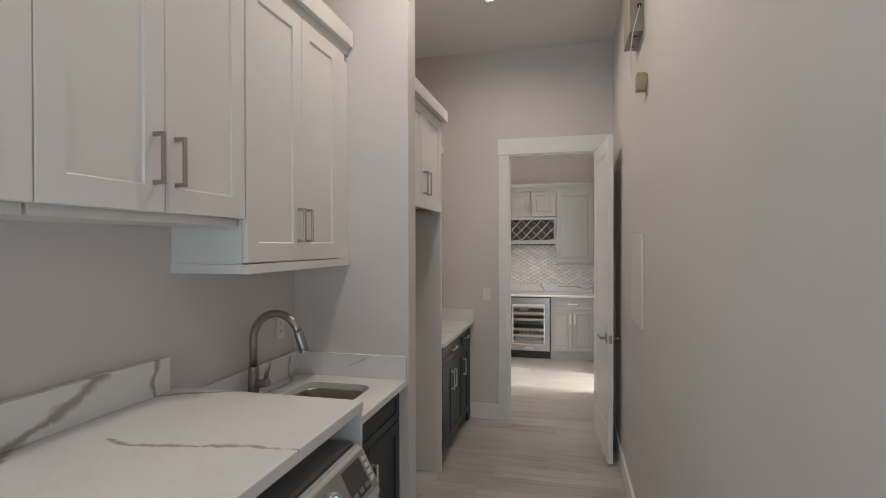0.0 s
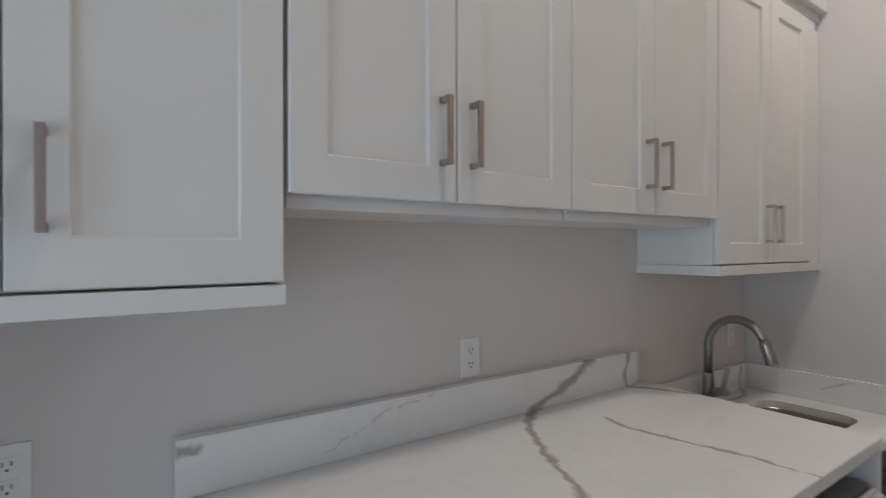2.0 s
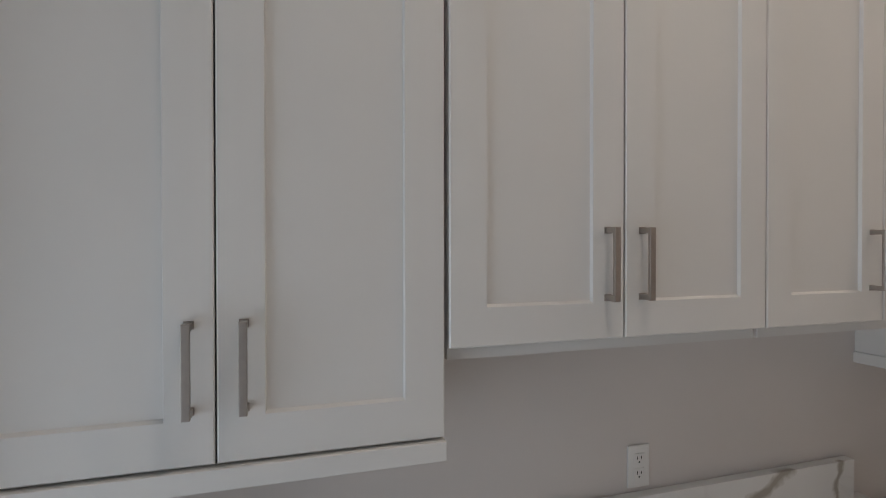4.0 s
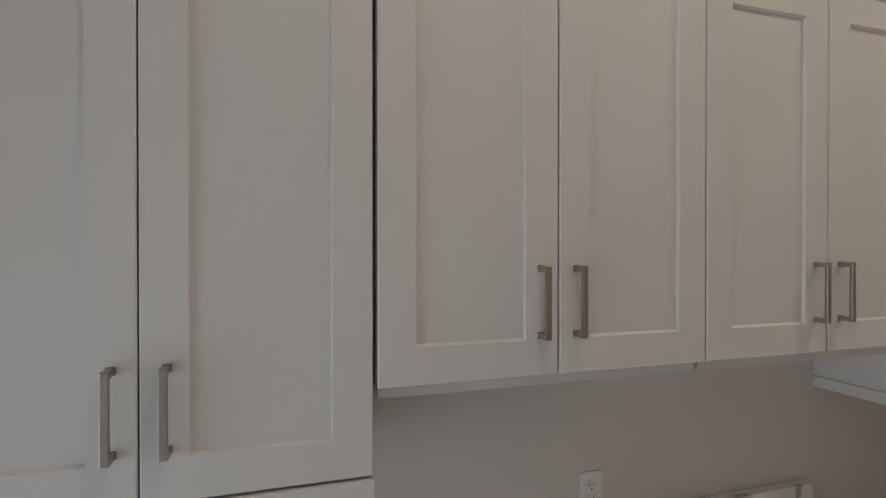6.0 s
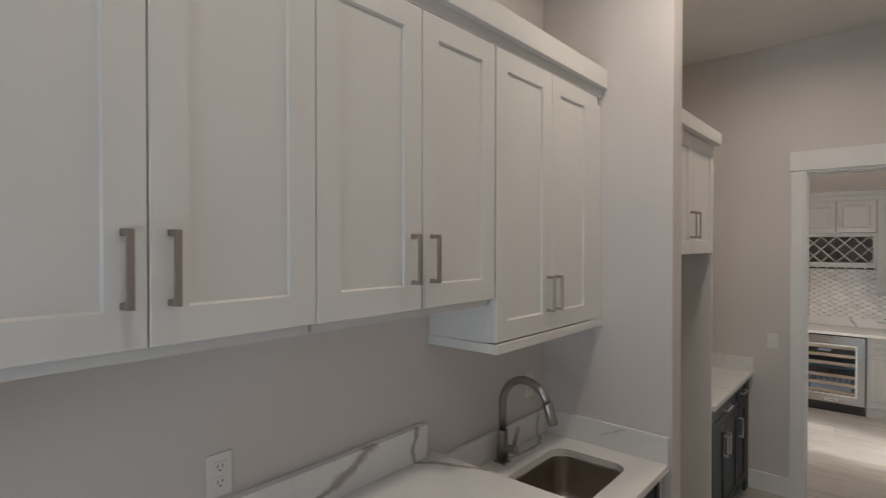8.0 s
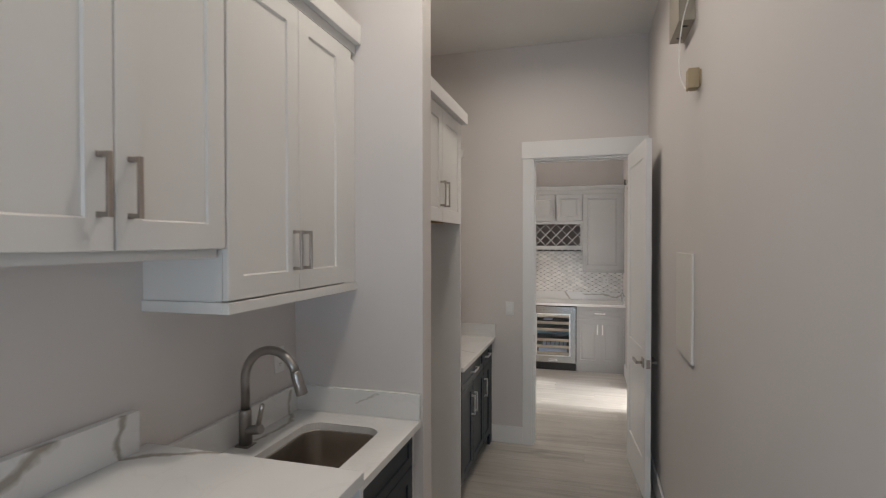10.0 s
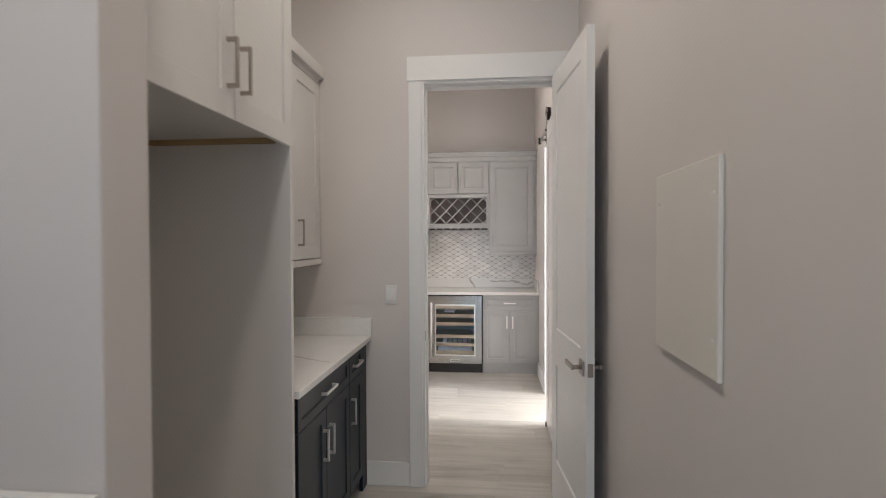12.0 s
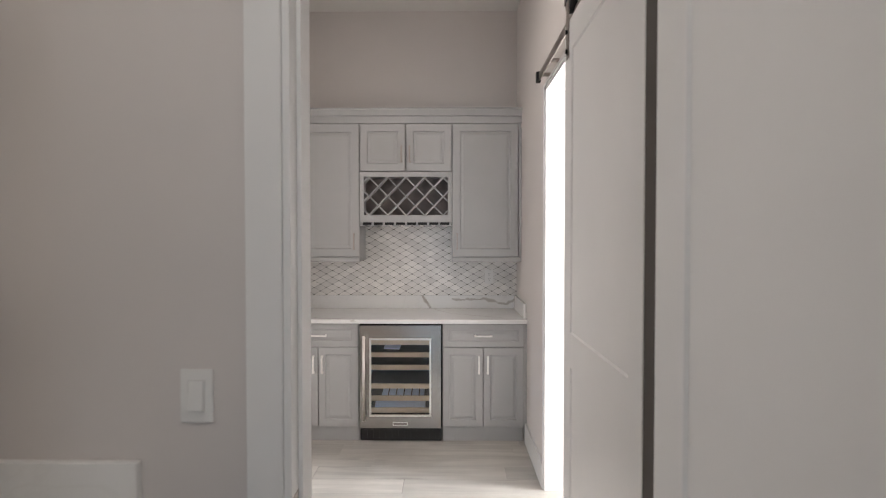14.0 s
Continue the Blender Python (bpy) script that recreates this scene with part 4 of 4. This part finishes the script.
# stemware rails under the rack
t2 = thing("glass_rack", (RX0, UF, RZ0), "pale grey stemware rails with blackened slots under the wine rack", "glass rack")
for k in range(9):
    x = 0.012 + k * (W - 0.024) / 8
    rl = part("rail", box(x - 0.008, x + 0.008, 0.012, 0.25, -0.022, -0.0005), GREY, t2)
    part("rail_foot", box(max(0.002, x - 0.024), min(W - 0.002, x + 0.024), 0.012, 0.25, -0.030, -0.0225), GREY, rl)

# black board stands in for the shade between the rails
part("slot_shadow_board", box(0.002, W - 0.002, 0.030, 0.040, -0.020, -0.0005), BLACK, t2)

# base units
base_cabinet(pose(-0.148, BF, 0), 0.600, [(0, 0.600)], [(0, 0.300, 0.268), (0.300, 0.600, 0.332)], 0.59, GREY, "pale grey bar base cabinet with one drawer and two doors", split=0.703, stile=0.05, raised=True, pulls=0.13, toe=0.115, pull_drop=0.19, kick=0.045)
base_cabinet(pose(-1.362, BF, 0), 0.600, [(0, 0.600)], [(0, 0.300, 0.268), (0.300, 0.600, 0.332)], 0.59, GREY, "pale grey bar base cabinet with one drawer and two doors", split=0.703, stile=0.05, raised=True, pulls=0.13, toe=0.115, pull_drop=0.19, kick=0.045)
solid("filler_board", box(0.4525, EX - 0.0015, BF + 0.004, BF + 0.024, 0.0, 0.8835), GREY, "narrow grey filler board beside the bar cabinet", "filler board")

# wine cooler
CX0, CX1 = -0.760, -0.1505
CF = 7.375
t = thing("wine_cooler", ((CX0 + CX1) / 2, CF, 0), "stainless steel wine cooler with a glass door and wooden shelves", "wine cooler")
hw = (CX1 - CX0) / 2
bm = box(-hw, -hw + 0.03, 0.045, 0.58, 0.10, 0.874)
for a in ((hw - 0.03, hw, 0.045, 0.58, 0.10, 0.874), (-hw + 0.03, hw - 0.03, 0.55, 0.58, 0.10, 0.874), (-hw + 0.03, hw - 0.03, 0.045, 0.55, 0.844, 0.874), (-hw + 0.03, hw - 0.03, 0.045, 0.55, 0.10, 0.14)):
    box(*a, bm=bm)
part("case", bm, BLACK, t, "black outer case")
bm = box(-hw + 0.0305, hw - 0.0305, 0.543, 0.549, 0.141, 0.843)
box(-hw + 0.0305, -hw + 0.0335, 0.048, 0.543, 0.141, 0.843, bm=bm)
box(hw - 0.0335, hw - 0.0305, 0.048, 0.543, 0.141, 0.843, bm=bm)
part("liner", bm, COOLERCASE, t, "blue-grey inner liner")
gx0, gx1, gz0, gz1 = -hw + 0.082, hw - 0.082, 0.205, 0.772
bm = bmesh.new()
for a in ((-hw + 0.008, gx0, 0.115, 0.868), (gx1, hw - 0.008, 0.115, 0.868), (gx0, gx1, 0.115, gz0), (gx0, gx1, gz1, 0.868)):
    box(a[0], a[1], 0.0, 0.042, a[2], a[3], bm=bm)
bmesh.ops.remove_doubles(bm, verts=bm.verts[:], dist=0.0001)
door = part("door_frame", bm, COOLSTEEL, t, "brushed stainless steel door frame")
bm = bmesh.new()
for a in ((gx0 - 0.004, gx0 + 0.010, gz0 - 0.004, gz1 + 0.004), (gx1 - 0.010, gx1 + 0.004, gz0 - 0.004, gz1 + 0.004), (gx0 + 0.010, gx1 - 0.010, gz0 - 0.004, gz0 + 0.010), (gx0 + 0.010, gx1 - 0.010, gz1 - 0.010, gz1 + 0.004)):
    box(a[0], a[1], -0.004, 0.004, a[2], a[3], bm=bm)
part("glass_trim", bm, BRIGHT, door, "bright steel glass trim")
g = part("glass", box(gx0 + 0.001, gx1 - 0.001, 0.016, 0.022, gz0 + 0.001, gz1 - 0.001), GLASS, door)
g.visible_shadow = False
hb = part("handle", rod((-hw + 0.045, -0.050, 0.185), (-hw + 0.045, -0.050, 0.800), 0.0105, 16), BRIGHT, door, "long tubular steel handle")
for z in (0.21, 0.775):
    part("handle_post", rod((-hw + 0.045, -0.049, z), (-hw + 0.045, 0.001, z), 0.008, 12), STEEL, hb)
part("badge", box(-0.055, 0.055, -0.003, 0.0, 0.135, 0.160, 0.001), BRIGHT, door, "small pale name badge")
part("badge_bar", box(-0.050, 0.050, -0.0036, -0.003, 0.139, 0.156), COOLSTEEL, door)
part("toe_grille", box(-hw + 0.004, hw - 0.004, 0.052, 0.075, 0.004, 0.0995), BLACK, t)
for i in range(12):
    part("grille_slat", box(-hw + 0.03 + i * 0.046, -hw + 0.055 + i * 0.046, 0.046, 0.0515, 0.02, 0.085), BLACK, t)
for z in (0.207, 0.297, 0.388, 0.528, 0.622, 0.715):
    sh = part("shelf", box(-hw + 0.034, hw - 0.034, 0.085, 0.52, z + 0.012, z + 0.018), BLACK, t)
    part("shelf_front", box(-hw + 0.034, hw - 0.034, 0.062, 0.084, z, z + 0.036, 0.003), SHELFWOOD, sh, "pale beech shelf front")
# glowing strips added only to brighten the cooler's inside with bluish fill
part("fill_strip", box(-hw + 0.05, hw - 0.05, 0.10, 0.13, 0.836, 0.8435), COOLERFILL, t)
part("side_fill_strip", box(-hw + 0.0336, -hw + 0.039, 0.090, 0.100, 0.16, 0.82), COOLERFILL, t)
# two pale blue slabs imitate bluish reflections in the cooler glass
bm = box(-0.20, 0.18, 0.0, 0.15, 0, 0.010, 0.003)
pk = solid("glint_packet", bm, PAPERGLINT, "pale blue slab imitating a reflection low in the cooler glass", "paper packet")
pk.matrix_basis = pose((CX0 + CX1) / 2, CF + 0.100, 0.228, 26, -1.5, 2)
bm = box(-0.15, -0.03, 0.09, 0.24, 0, 0.012, 0.003)
pk = solid("glint_packet", bm, PAPERGLINT, "small pale blue slab imitating a reflection high in the cooler glass", "paper packet")
pk.matrix_basis = pose((CX0 + CX1) / 2, CF + 0.02, 0.644, 16, 0, -8)
lf = solid("leaflet", box(-0.15, 0.17, 0.0, 0.20, 0, 0.003), PAPERGLINT, "pale blue printed leaflet on a cooler shelf", "leaflet")
lf.matrix_basis = pose((CX0 + CX1) / 2, CF + 0.09, 0.3165, 12, 0, 0)
for i in range(5):
    part("printed_bar", box(-0.105 + i * 0.058, -0.097 + i * 0.058, 0.004, 0.196, 0.0031, 0.0038), DISPLAY, lf, "dark printed bar")
wall_plate(pose(0.240, NY - 0.0085, 1.180), "outlet", "white outlet on the mosaic backsplash")

# ---------------------------------------------------------------- mosaic backsplash
t = thing("tile_backsplash", (0, NY, 0), "white marble mosaic of pointed tiles with grey dots", "tile backsplash", kind="structure")
part("grout_bed", box(PX + 0.001, EX - 0.002, -0.0065, -0.0005, 1.026, 1.64), GROUT, t)
TW, TH, DOTR = 0.104, 0.058, 0.0078


def tile_mesh():
    """A long rhombic tile with its four points cut off for the dots."""
    c, g = 0.0080, 0.0013
    k = TH / TW
    out = [(TW / 2 - c, k * c - g), (0.004, TH / 2 - 0.004 * k - g), (-0.004, TH / 2 - 0.004 * k - g), (-TW / 2 + c, k * c - g)]
    out += [(x, -z) for x, z in reversed(out)]
    bm = bmesh.new()
    a = [bm.verts.new((x, -0.0065, z)) for x, z in out]
    b = [bm.verts.new((x * 0.985, -0.0088, z * 0.972)) for x, z in out]
    n = len(out)
    for k in range(n):
        bm.faces.new((a[k], a[(k + 1) % n], b[(k + 1) % n], b[k]))
    bm.faces.new(b)
    bmesh.ops.recalc_face_normals(bm, faces=bm.faces[:])
    me = bpy.data.meshes.new("tile")
    bm.to_mesh(me)
    bm.free()
    me.materials.append(TILE)
    return me


tm = tile_mesh()
dots, count = bmesh.new(), 0
rest = bmesh.new()
for j in range(22):
    z = 1.029 + j * TH / 2
    for i in range(-2, 21):
        x = PX + 0.02 + (i + (j % 2) * 0.5) * TW
        if x < PX + 0.05 or x > EX + 0.01:
            continue
        if z > 1.37 and not (-0.86 < x < -0.03):
            continue
        if count < 300:
            ob = new("tile", tm)
            ob.parent, ob.location = t, (x, 0, z)
            count += 1
        else:
            two = bmesh.new()
            two.from_mesh(tm)
            bmesh.ops.translate(two, verts=two.verts[:], vec=(x, 0, z))
            join(rest, two)
        d = bmesh.new()
        bmesh.ops.create_circle(d, cap_ends=True, segments=8, radius=DOTR)
        for v in d.verts:
            v.co = Vector((x + TW / 2 + v.co.x, -0.0085, z + v.co.y))
        bmesh.ops.recalc_face_normals(d, faces=d.faces[:])
        for f in d.faces:
            if f.normal.y > 0:
                f.normal_flip()
        join(dots, d)
tagged(part("outer_tiles", rest, TILE, t), kind="stuff")
tagged(part("dots", dots, DOT, t, "grey marble dots between the tiles"), kind="stuff")

# ---------------------------------------------------------------- floor
t = thing("floor", (0, 0, 0), "pale grey washed wood-look plank floor", "floor", kind="structure")
part("underlay", box(-1.7, 3.6, SY - 0.12, NY + 0.12, -0.15, -0.0025), SUBFLOOR, t)
PW, PL = 0.180, 1.22
plank_meshes = {}
rng = random.Random(4)


def plank(length):
    key = round(length, 2)
    if key not in plank_meshes:
        bm = box(0.0005, key - 0.0005, 0.0005, PW - 0.0005, -0.002, 0.0, 0.0)
        me = bpy.data.meshes.new("plank")
        bm.to_mesh(me)
        bm.free()
        me.materials.append(FLOOR)
        plank_meshes[key] = me
    return plank_meshes[key]


rows = int((NY - SY) / PW) + 1
for j in range(rows):
    y = SY + j * PW
    wide_room = y > 4.4
    x_end = 3.4 if wide_room else EX + 0.05
    x = -1.55 - rng.random() * 1.0
    while x < x_end:
        a, b = max(x, -1.55), min(x + PL, x_end)
        if b - a > 0.05:
            ob = new("plank", plank(b - a))
            ob.parent, ob.location = t, (a, y, 0)
        x += PL
